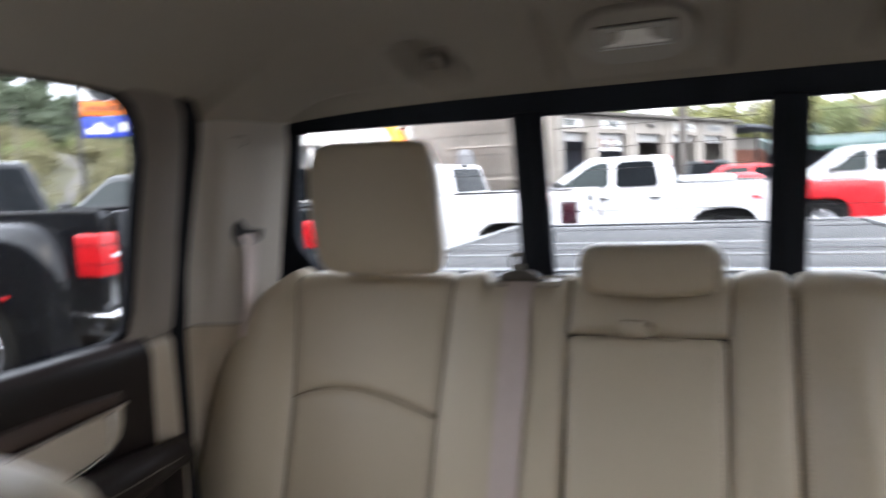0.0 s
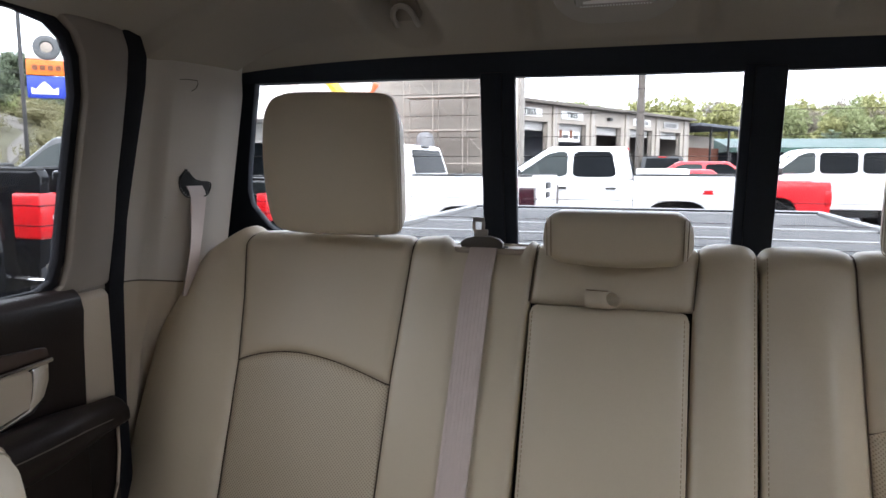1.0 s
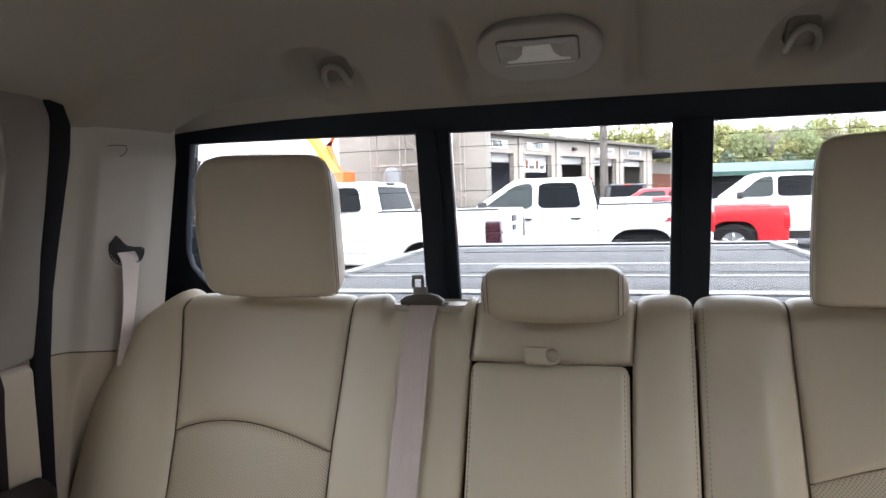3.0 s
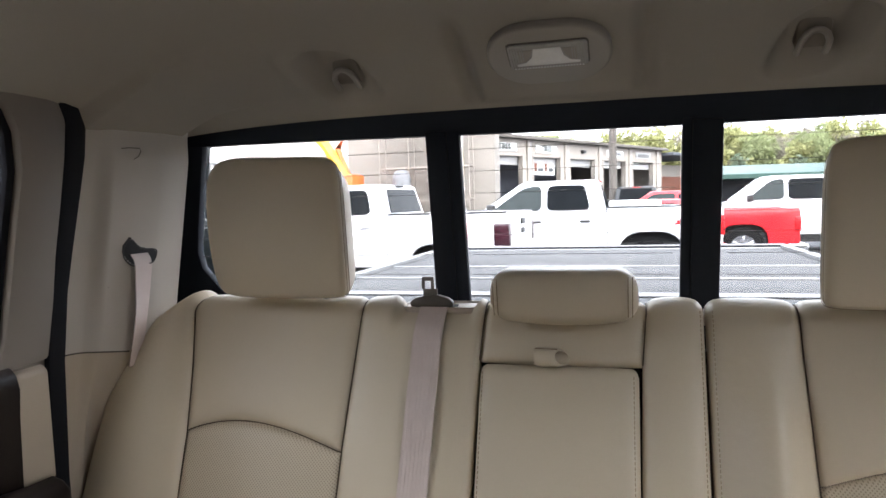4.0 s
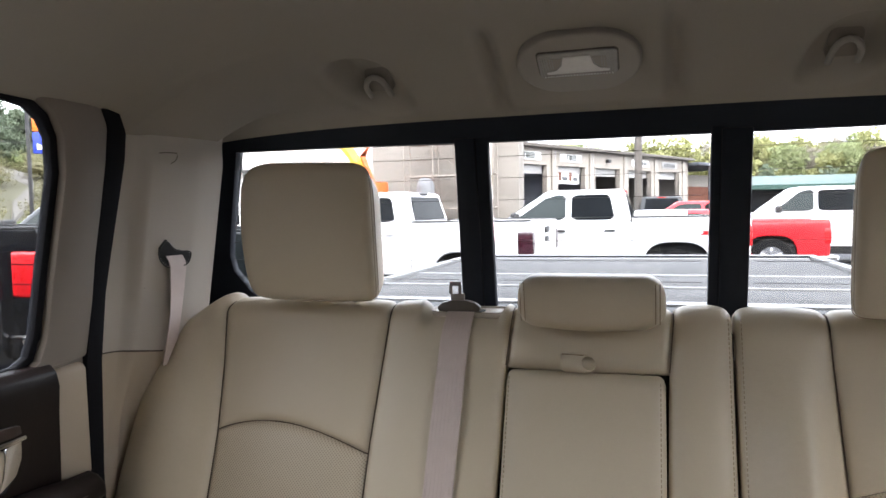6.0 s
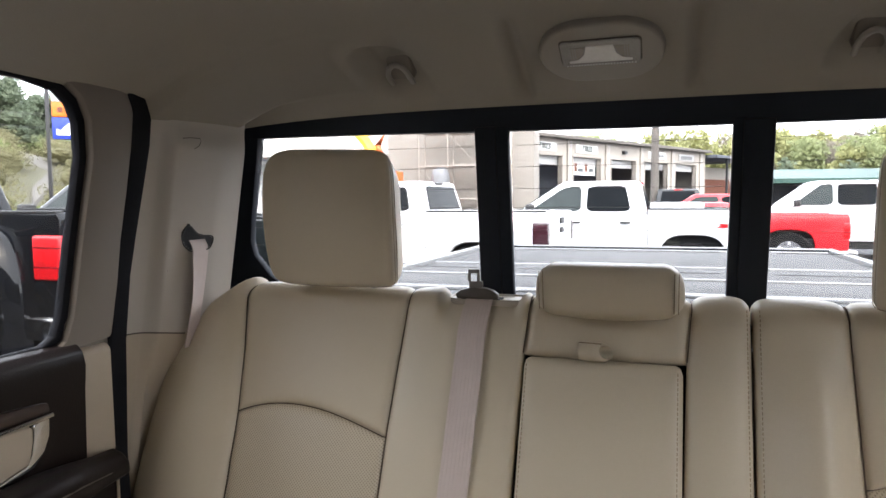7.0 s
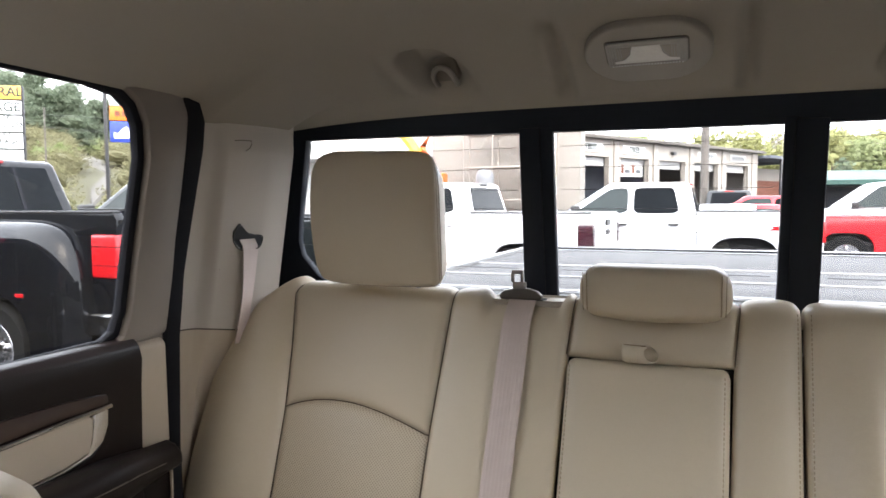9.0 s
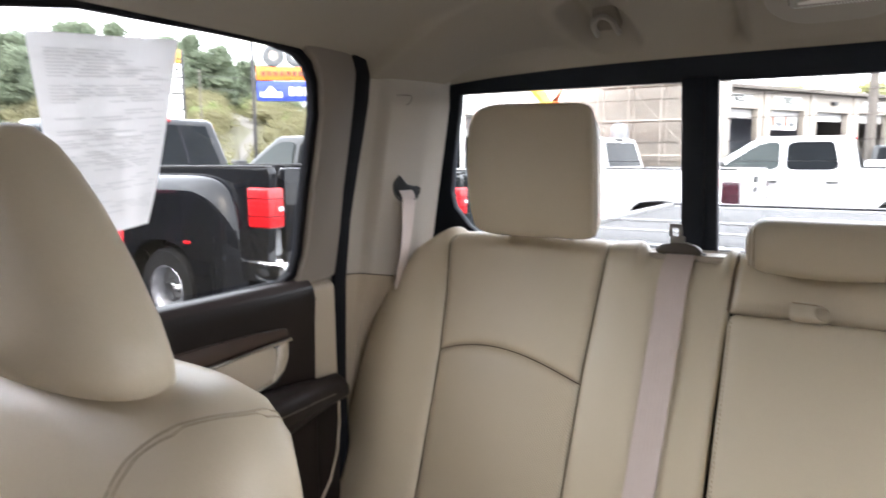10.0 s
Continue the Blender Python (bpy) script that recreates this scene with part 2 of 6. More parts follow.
def foliage(name, colour, var=0.35):
    """Thin stuff: half of the light goes through it."""
    m = mat(name, colour, rough=0.8, var=var, scale=0.25, grain=3, bump=0)
    n, l = m.node_tree.nodes, m.node_tree.links
    p = n["Principled BSDF"]
    tl = n.new("ShaderNodeBsdfTranslucent")
    mx = n.new("ShaderNodeMixShader")
    mx.inputs[0].default_value = 0.5
    l.new(p.inputs["Base Color"].links[0].from_socket, tl.inputs[0])
    l.new(p.outputs[0], mx.inputs[1])
    l.new(tl.outputs[0], mx.inputs[2])
    l.new(mx.outputs[0], n["Material Output"].inputs[0])
    return m


M["paper"] = foliage("white_paper", (0.57, 0.562, 0.558), 0.03)
# spring, yellow, pine and twig colours are paled to stand in for distance haze
M["leaf_spring"] = foliage("hazy_spring_leaves", (0.36, 0.40, 0.20))
M["leaf_bush"] = foliage("bush_leaves", (0.20, 0.25, 0.085))
M["leaf_yellow"] = foliage("hazy_yellow_green_leaves", (0.44, 0.44, 0.20))
M["leaf_olive"] = foliage("olive_scrub", (0.235, 0.22, 0.115))
M["leaf_pine"] = foliage("hazy_pine_needles", (0.185, 0.225, 0.150), 0.25)
M["twig"] = foliage("hazy_bare_twigs", (0.36, 0.32, 0.26))
M["dirt"] = mat("pale_dirt_road", (0.10, 0.092, 0.08), rough=0.95, var=0.2, scale=0.4)


# ---------------------------------------------------------------- mesh helpers
def link(name, mesh, material, parent=None, label="", sharp=35):
    if material is not None:
        mesh.materials.append(material)
    if sharp:
        mesh.shade_smooth()
        mesh.set_sharp_from_angle(angle=radians(sharp))
    ob = new(name, mesh)
    if parent is not None:
        ob.parent = parent
    return tagged(ob, label)


def part(name, bm, material, parent=None, label="", sharp=35):
    """Links a bmesh as one mesh object, under a thing or a part."""
    bmesh.ops.recalc_face_normals(bm, faces=bm.faces)
    me = bpy.data.meshes.new(name)
    bm.to_mesh(me)
    bm.free()
    return link(name, me, material, parent, label, sharp)


def thing(name, label, category, loc=(0, 0, 0), rz=0, group="", kind=""):
    e = new(name)
    e.matrix_world = pose(*loc, 0, 0, rz)
    return tagged(e, label, category, group, kind)


def bevelled(bm, width, seg=2, angle=30):
    es = [e for e in bm.edges if len(e.link_faces) == 2 and e.calc_face_angle(0) > radians(angle)]
    if width > 0:
        bmesh.ops.bevel(bm, geom=es, offset=width, segments=seg, profile=0.5, affect="EDGES", clamp_overlap=True)
    return bm


def box(lo, hi, bev=0.0, seg=2):
    bm = bmesh.new()
    bmesh.ops.create_cube(bm, size=1)
    for v in bm.verts:
        v.co = Vector([lo[i] + (v.co[i] + 0.5) * (hi[i] - lo[i]) for i in range(3)])
    return bevelled(bm, bev, seg)


def prism(poly, a, b, axis="y", bev=0.0, seg=2):
    """A polygon in the two other axes (in x, y, z order), pulled from a to b along axis."""
    bm = bmesh.new()

    def at(p, c):
        return {"x": (c, p[0], p[1]), "y": (p[0], c, p[1]), "z": (p[0], p[1], c)}[axis]

    v0 = [bm.verts.new(at(p, a)) for p in poly]
    v1 = [bm.verts.new(at(p, b)) for p in poly]
    bm.faces.new(v0)
    bm.faces.new(v1[::-1])
    for i in range(len(poly)):
        j = (i + 1) % len(poly)
        bm.faces.new((v0[i], v1[i], v1[j], v0[j]))
    bmesh.ops.recalc_face_normals(bm, faces=bm.faces)
    return bevelled(bm, bev, seg)


def slab(corners, normal, thick, bev=0.0):
    """A flat plate with the given corners in space, as thick as told along normal."""
    bm = bmesh.new()
    n = Vector(normal).normalized() * thick
    v0 = [bm.verts.new(Vector(c)) for c in corners]
    v1 = [bm.verts.new(Vector(c) + n) for c in corners]
    bm.faces.new(v0)
    bm.faces.new(v1[::-1])
    for i in range(len(v0)):
        j = (i + 1) % len(v0)
        bm.faces.new((v0[i], v1[i], v1[j], v0[j]))
    bmesh.ops.recalc_face_normals(bm, faces=bm.faces)
    return bevelled(bm, bev)


def tube(points, r, sides=8):
    """A round bar through the points."""
    bm = bmesh.new()
    pts = [Vector(p) for p in points]
    rings = []
    for i, p in enumerate(pts):
        d = (pts[min(i + 1, len(pts) - 1)] - pts[max(i - 1, 0)]).normalized()
        u = d.cross(Vector((0, 0, 1)) if abs(d.z) < 0.9 else Vector((1, 0, 0))).normalized()
        w = d.cross(u)
        rr = r[i] if isinstance(r, (list, tuple)) else r
        rings.append([bm.verts.new(p + (u * math.cos(a) + w * math.sin(a)) * rr) for a in [2 * math.pi * k / sides for k in range(sides)]])
    for a, b in zip(rings, rings[1:]):
        for k in range(sides):
            bm.faces.new((a[k], a[(k + 1) % sides], b[(k + 1) % sides], b[k]))
    bm.faces.new(rings[0][::-1])
    bm.faces.new(rings[-1])
    return bm


def lathe(profile, sides=28, axis="y"):
    """Turns (radius, height) pairs about an axis."""
    bm = bmesh.new()
    rings = []
    for r, h in profile:
        ring = []
        for k in range(sides):
            a = 2 * math.pi * k / sides
            c, s = r * math.cos(a), r * math.sin(a)
            ring.append(bm.verts.new((c, h, s) if axis == "y" else (c, s, h)))
        rings.append(ring)
    for a, b in zip(rings, rings[1:]):
        for k in range(sides):
            bm.faces.new((a[k], a[(k + 1) % sides], b[(k + 1) % sides], b[k]))
    return bm


def rounded(w, h, r, n=5):
    """A rounded rectangle round the origin, as a polygon."""
    out = []
    for cx, cy, a0 in ((w / 2 - r, h / 2 - r, 0), (-w / 2 + r, h / 2 - r, 90), (-w / 2 + r, -h / 2 + r, 180), (w / 2 - r, -h / 2 + r, 270)):
        for k in range(n + 1):
            a = radians(a0 + 90 * k / n)
            out.append((cx + r * math.cos(a), cy + r * math.sin(a)))
    return out


def smoothstep(a, b, x):
    t = min(1, max(0, (x - a) / (b - a)))
    return t * t * (3 - 2 * t)


def lerp(a, b, t):
    return a + (b - a) * t


def curve_at(pairs, v):
    """Smooth look-up in (v, value) pairs."""
    if v <= pairs[0][0]:
        return pairs[0][1]
    for (v0, a), (v1, b) in zip(pairs, pairs[1:]):
        if v <= v1:
            return lerp(a, b, (v - v0) / (v1 - v0))
    return pairs[-1][1]


# ---------------------------------------------------------------- cab: headliner, pillars, rear wall
HOOKS = ((-0.407, 0.018), (0.407, 0.018))


def roof_z(x, y):
    """Height of the headliner: it drops in a slope to the rear window and to both sides, with pockets round the coat hooks and a raised field between two grooves round the lamp."""
    z = 1.83 - 0.474 * (y - 0.14)
    flat = 1.952
    z = flat - 0.5 * (flat - z + math.sqrt((flat - z) ** 2 + 0.0012))
    side = lerp(0.105, 0.022, smoothstep(-0.25, 0.14, y))
    z -= side * (abs(x) / 0.86) ** 4
    near = smoothstep(-0.19, -0.15, y)
    rim_x = lerp(0.838, 0.775 - 0.3 * (y - 0.06), near)
    side = lerp(1.858 + 0.065 * max(0.0, -0.3 - y), 1.806, near) + 0.55 * (rim_x - abs(x))
    d = z - side
    clamp = 0.5 * (z + side - math.sqrt(d * d + 0.0008))
    z = lerp(clamp, z, smoothstep(0.046, 0.070, y))
    for hx, hy in HOOKS:
        out = math.copysign(1, hx) * (x - hx)
        dx, dy = (out + 0.18 * (y - hy)) / 0.062, (y - hy + 0.004) / 0.090
        r = (abs(dx) ** 2.8 + abs(dy) ** 2.8) ** (1 / 2.8)
        z += 0.048 * (1 - smoothstep(0.58, 1.10, r)) * (1 - 0.2 * dy)
        z -= 0.005 * math.exp(-((r - 1.32) / 0.22) ** 2) * smoothstep(-0.2, 0.9, dx) * smoothstep(0.09, 0.03, y)
    field = smoothstep(-0.15, -0.05, y) * (1 - smoothstep(0.090, 0.128, y))
    cx = x + 0.010 + 0.05 * (0.03 - y) * (1 if x > 0 else -1) * 0.6
    z -= 0.008 * (1 - smoothstep(0.134, 0.152, abs(cx))) * field
    z += 0.021 * math.exp(-((abs(cx) - 0.158) / 0.0155) ** 2) * field
    return z


def headliner():
    xs = [-0.93 + 1.86 * i / 420 for i in range(421)]
    ys = [0.146 - 0.32 * j / 96 for j in range(97)] + [-0.174 - 1.55 * j / 30 for j in range(1, 31)]
    verts, faces = [], []
    for y in ys:
        for x in xs:
            x *= lerp(0.862 / 0.93, 1.0, smoothstep(-0.2, -0.14, y))
            verts.append((x, y, roof_z(x, y)))
    nx = len(xs)
    for j in range(len(ys) - 1):
        for i in range(nx - 1):
            a = j * nx + i
            faces.append((a, a + 1, a + nx + 1, a + nx))
    me = bpy.data.meshes.new("ceiling")
    me.from_pydata(verts, [], faces)
    return tagged(link("ceiling", me, M["headliner"], sharp=80), "grey-beige fabric headliner of a pickup cab", "ceiling", kind="structure")


headliner()
tagged(part("roof_panel", prism([(0.32, 1.80), (0.30, 1.94), (0.05, 2.0), (-1.45, 2.0), (-1.76, 1.95), (-1.76, 1.925), (-1.45, 1.972), (-0.1, 1.972), (0.12, 1.93), (0.2, 1.85)], -0.9, 0.9, "x", 0.01), M["dark_paint"]),
       "painted steel roof over the cab", "roof", kind="structure")


def side_x(z):
    """The side plane of the cab leans outwards towards the sill."""
    return -0.85 - 0.16 * (1.85 - z)


def pillar_x(y, z):
    return -0.845 + 0.3 * (y + 0.037) + 0.16 * (z - 1.575)


def strip(name, inner, outer, xf, thick, material, parent, label="", bev=0.004, mirror=False):
    """A bent band between two lines of (y, z) points on a side surface xf(y, z)."""
    bm = bmesh.new()
    rows = []
    for a, b in zip(inner, outer):
        rows.append([bm.verts.new((xf(*p) + d, *p)) for p, d in ((a, 0), (b, 0), (b, -thick), (a, -thick))])
    for r, q in zip(rows, rows[1:]):
        for k in range(4):
            bm.faces.new((r[k], r[(k + 1) % 4], q[(k + 1) % 4], q[k]))
    bm.faces.new(rows[0])
    bm.faces.new(rows[-1][::-1])
    bmesh.ops.recalc_face_normals(bm, faces=bm.faces)
    bevelled(bm, bev, 2, 50)
    if mirror:
        for v in bm.verts:
            v.co.x *= -1
    return part(name, bm, material, parent, label)


def pillar(mirror):
    """Corner pillar trim: upper grey shell with a raised middle, lower cream shell, belt slot, small airbag tab."""
    sgn = -1 if mirror else 1
    e = thing("wall_corner_pillar" if not mirror else "wall_corner_pillar_far", "grey-beige moulded plastic corner pillar trim with belt slot", "pillar trim", kind="structure")
    z0, z1 = 1.362, 1.90
    slot = [(-0.079, 1.573), (-0.071, 1.590), (-0.061, 1.592), (-0.050, 1.579), (-0.036, 1.571), (-0.008, 1.570), (-0.005, 1.560), (-0.011, 1.541), (-0.03, 1.540), (-0.053, 1.537), (-0.066, 1.545), (-0.076, 1.557)]

    for _ in range(2):
        slot = [p for a, b in zip(slot, slot[1:] + slot[:1]) for p in ((lerp(a[0], b[0], 0.25), lerp(a[1], b[1], 0.25)), (lerp(a[0], b[0], 0.75), lerp(a[1], b[1], 0.75)))]

    def relief(y, z):
        return 0.016 * smoothstep(-0.130, -0.104, y) * (1 - 0.4 * smoothstep(-0.01, 0.058, y)) * (1 - 0.75 * smoothstep(1.74, 1.80, z))

    def inside(y, z):
        c = False
        for (ya, za), (yb, zb) in zip(slot, slot[1:] + slot[:1]):
            if (za > z) != (zb > z) and y < (yb - ya) * (z - za) / (zb - za) + ya:
                c = not c
        return c

    for nm, lo, hi, m in (("upper_shell", z0, z1, M["grey_trim"]), ("lower_shell", 0.75, z0 - 0.003, M["cream_trim"])):
        ny, nz = 90, 140 if hi > 1.5 else 30
        bm = bmesh.new()
        g = []
        for j in range(nz + 1):
            row = []
            z = lerp(lo, hi, j / nz)
            for i in range(ny + 1):
                y = lerp(-0.165, 0.058, i / ny)
                out = min(0.045, 0.34 * max(0, z0 - z)) * smoothstep(-0.14, -0.07, y)
                lift = 0.018 * smoothstep(-0.01, -0.15, y) * ((z - 0.75) / (z0 - 0.75) if z < z0 else (z1 - z) / (z1 - z0))
                row.append(bm.verts.new((sgn * (pillar_x(y, z) + relief(y, z) - out), y, z + lift)))
            g.append(row)
        for j in range(nz):
            for i in range(ny):
                y = lerp(-0.165, 0.058, (i + 0.5) / ny)
                z = lerp(lo, hi, (j + 0.5) / nz)
                if nm == "upper_shell" and inside(y, z):
                    continue
                bm.faces.new((g[j][i], g[j][i + 1], g[j + 1][i + 1], g[j + 1][i]))
        part(nm, bm, m, e, "cream plastic lower shell" if lo < 1 else "", sharp=60)
    back = [(sgn * (pillar_x(y, z) - 0.012), y, z) for y, z in ((-0.165, z0 - 0.05), (0.066, z0 - 0.05), (0.066, z0 + 0.06), (-0.165, z0 + 0.06))]
    part("joint_backing", slab(back, (-sgn, 0, 0), 0.03), M["plastic_dark"], e, "dark joint between the two shells")
    part("slot_recess", box((-0.93 if not mirror else 0.861, -0.1, 1.50), (-0.861 if not mirror else 0.93, 0.05, 1.63)), M["void"], e, "black box in place of the shade inside the belt slot")
    rim = [(sgn * (pillar_x(y, z) + relief(y, z) + 0.0015), y, z) for y, z in slot + slot[:1]]
    part("slot_rim", tube(rim, 0.0014, 6), M["black_edge"], e, "thin dark slot edge")
    tab = [(-0.091, 1.768), (-0.075, 1.770), (-0.053, 1.770), (-0.052, 1.764), (-0.058, 1.754), (-0.068, 1.748)]
    part("tab_outline", tube([(sgn * (pillar_x(y, z) + relief(y, z) + 0.0002), y, z) for y, z in tab], 0.0009, 5), M["plastic_dark"], e, "fine outline of an airbag tab")
    return e


pillar(False)
pillar(True)

# rear cab wall below the window and body panels outside
for sgn, nm in ((-1, "wall_quarter"), (1, "wall_quarter_far")):
    quarter = [(sgn * x, z) for x, z in ((1.05, 0.55), (1.045, 1.2), (0.99, 1.39), (0.915, 1.85), (0.82, 1.985), (0.78, 1.955), (0.885, 1.84), (0.95, 1.39), (1.0, 1.2), (1.02, 0.55))]
    tagged(part(nm, prism(quarter, -0.15, 0.31, "y", 0.003), M["dark_paint"]), "painted steel rear corner of the cab", "body panel", kind="structure")
tagged(part("wall_rear", box((-0.97, 0.20, 0.70), (0.97, 0.28, 1.405), 0.01), M["rubber"]), "black lining of the rear cab wall", "wall", kind="structure")
tagged(part("floor", box((-0.97, -2.6, 0.66), (0.97, 0.28, 0.72), 0.01), M["plastic_dark"]), "dark carpeted cab floor", "floor", kind="structure")

# ---------------------------------------------------------------- rear window
WIN_K = 0.12


def win_y(z):
    return 0.145 + WIN_K * (1.78 - z)


def win_piece(name, poly, y_off, thick, material, parent, label="", bev=0.003):
    """A plate in the plane of the rear window, from (x, z) corners."""
    return part(name, slab([(x, win_y(z) + y_off, z) for x, z in poly], (0, 1, WIN_K), thick, bev), material, parent, label)


def rear_window():
    w = thing("window_rear", "closed sliding rear window with black frame and tinted panes", "window", kind="structure")
    top = [(-0.86, 1.80), (-0.822, 1.811), (-0.718, 1.822), (-0.511, 1.831), (-0.259, 1.835), (0, 1.835), (0.259, 1.833), (0.511, 1.829), (0.718, 1.821), (0.822, 1.811), (0.86, 1.80)]
    gl = [(-0.86, 1.786), (-0.80, 1.786), (-0.7, 1.786), (-0.5, 1.785), (-0.25, 1.782), (0, 1.779), (0.25, 1.778), (0.5, 1.778), (0.7, 1.777), (0.80, 1.776), (0.86, 1.77)]
    # top band
    bm = bmesh.new()
    rows = []
    for (x, zt), (_, zg) in zip(top, gl):
        rows.append([bm.verts.new((x, win_y(z) + d, z)) for z, d in ((zt + 0.03, -0.004), (zg, -0.004), (zg, 0.02), (zt + 0.03, 0.02))])
    for r, q in zip(rows, rows[1:]):
        for k in range(4):
            bm.faces.new((r[k], r[(k + 1) % 4], q[(k + 1) % 4], q[k]))
    bm.faces.new(rows[0]), bm.faces.new(rows[-1][::-1])
    part("top_band", bm, M["frit"], w, "black band along the top edge")
    for s in (-1, 1):
        side = [(s * 0.80, 1.79), (s * 0.838, 1.60), (s * 0.846, 1.545), (s * 0.84, 1.51), (s * 0.80, 1.462), (s * 0.76, 1.437), (s * 0.74, 1.39), (s * 1.0, 1.39), (s * 0.96, 1.6), (s * 0.9, 1.85)]
        win_piece("side_band", side, -0.003, 0.022, M["frit"], w, "black band round the window corner")
    win_piece("bottom_band", [(-0.76, 1.39), (0.76, 1.39), (0.76, 1.425), (-0.76, 1.425)], -0.002, 0.02, M["frit"], w)
    # fixed posts and the slider's own stiles
    win_piece("fixed_post", [(-0.280, 1.79), (-0.236, 1.79), (-0.230, 1.40), (-0.277, 1.40)], -0.012, 0.034, M["frit"], w, "black fixed window post", 0.004)
    win_piece("fixed_post", [(0.231, 1.785), (0.285, 1.785), (0.281, 1.40), (0.229, 1.40)], -0.012, 0.034, M["frit"], w, "black fixed window post", 0.004)
    sl = win_piece("sliding_sash", [(-0.240, 1.79), (-0.2105, 1.79), (-0.2055, 1.40), (-0.235, 1.40)], -0.006, 0.02, M["frit"], w, "black sash of the sliding pane", 0.003)
    win_piece("sash_stile", [(0.2135, 1.79), (0.237, 1.79), (0.233, 1.40), (0.2105, 1.40)], -0.006, 0.02, M["frit"], sl)
    for x0, x1, nm in ((-0.87, -0.278, "pane"), (-0.208, 0.212, "sliding_pane"), (0.284, 0.87, "pane")):
        p = win_piece(nm, [(x0, 1.80), (x1, 1.80), (x1, 1.395), (x0, 1.395)], 0.012, 0.004, M["rear_glass"], w, "grey tinted glass pane", 0)
        p.visible_shadow = False
        for z in [1.752 - 0.043 * i for i in range(8)]:
            z += 0.002 * math.sin(z * 90)
            win_piece("defroster_wire", [(x0 + 0.012, z), (x1 - 0.012, z), (x1 - 0.012, z - 0.0011), (x0 + 0.012, z - 0.0011)], 0.009, 0.001, M["wire"], p, "", 0)
    return w


rear_window()

# ---------------------------------------------------------------- rear doors
OPEN_IN = [(-1.02, 1.395), (-0.59, 1.388), (-0.34, 1.392), (-0.318, 1.405), (-0.308, 1.44), (-0.303, 1.57), (-0.295, 1.72), (-0.305, 1.778), (-0.322, 1.807), (-0.350, 1.825), (-0.41, 1.834), (-0.55, 1.837), (-0.75, 1.837), (-1.0, 1.80), (-1.02, 1.75)]


def grow(poly, d):
    """Moves every corner of a closed outline outwards by d."""
    out = []
    n = len(poly)
    for i in range(n):
        a, b, c = Vector(poly[i - 1]), Vector(poly[i]), Vector(poly[(i + 1) % n])
        n1 = Vector(((b - a).y, -(b - a).x)).normalized()
        n2 = Vector(((c - b).y, -(c - b).x)).normalized()
        m = (n1 + n2).normalized()
        out.append(tuple(b + m * d / max(0.5, m.dot(n1))))
    return out


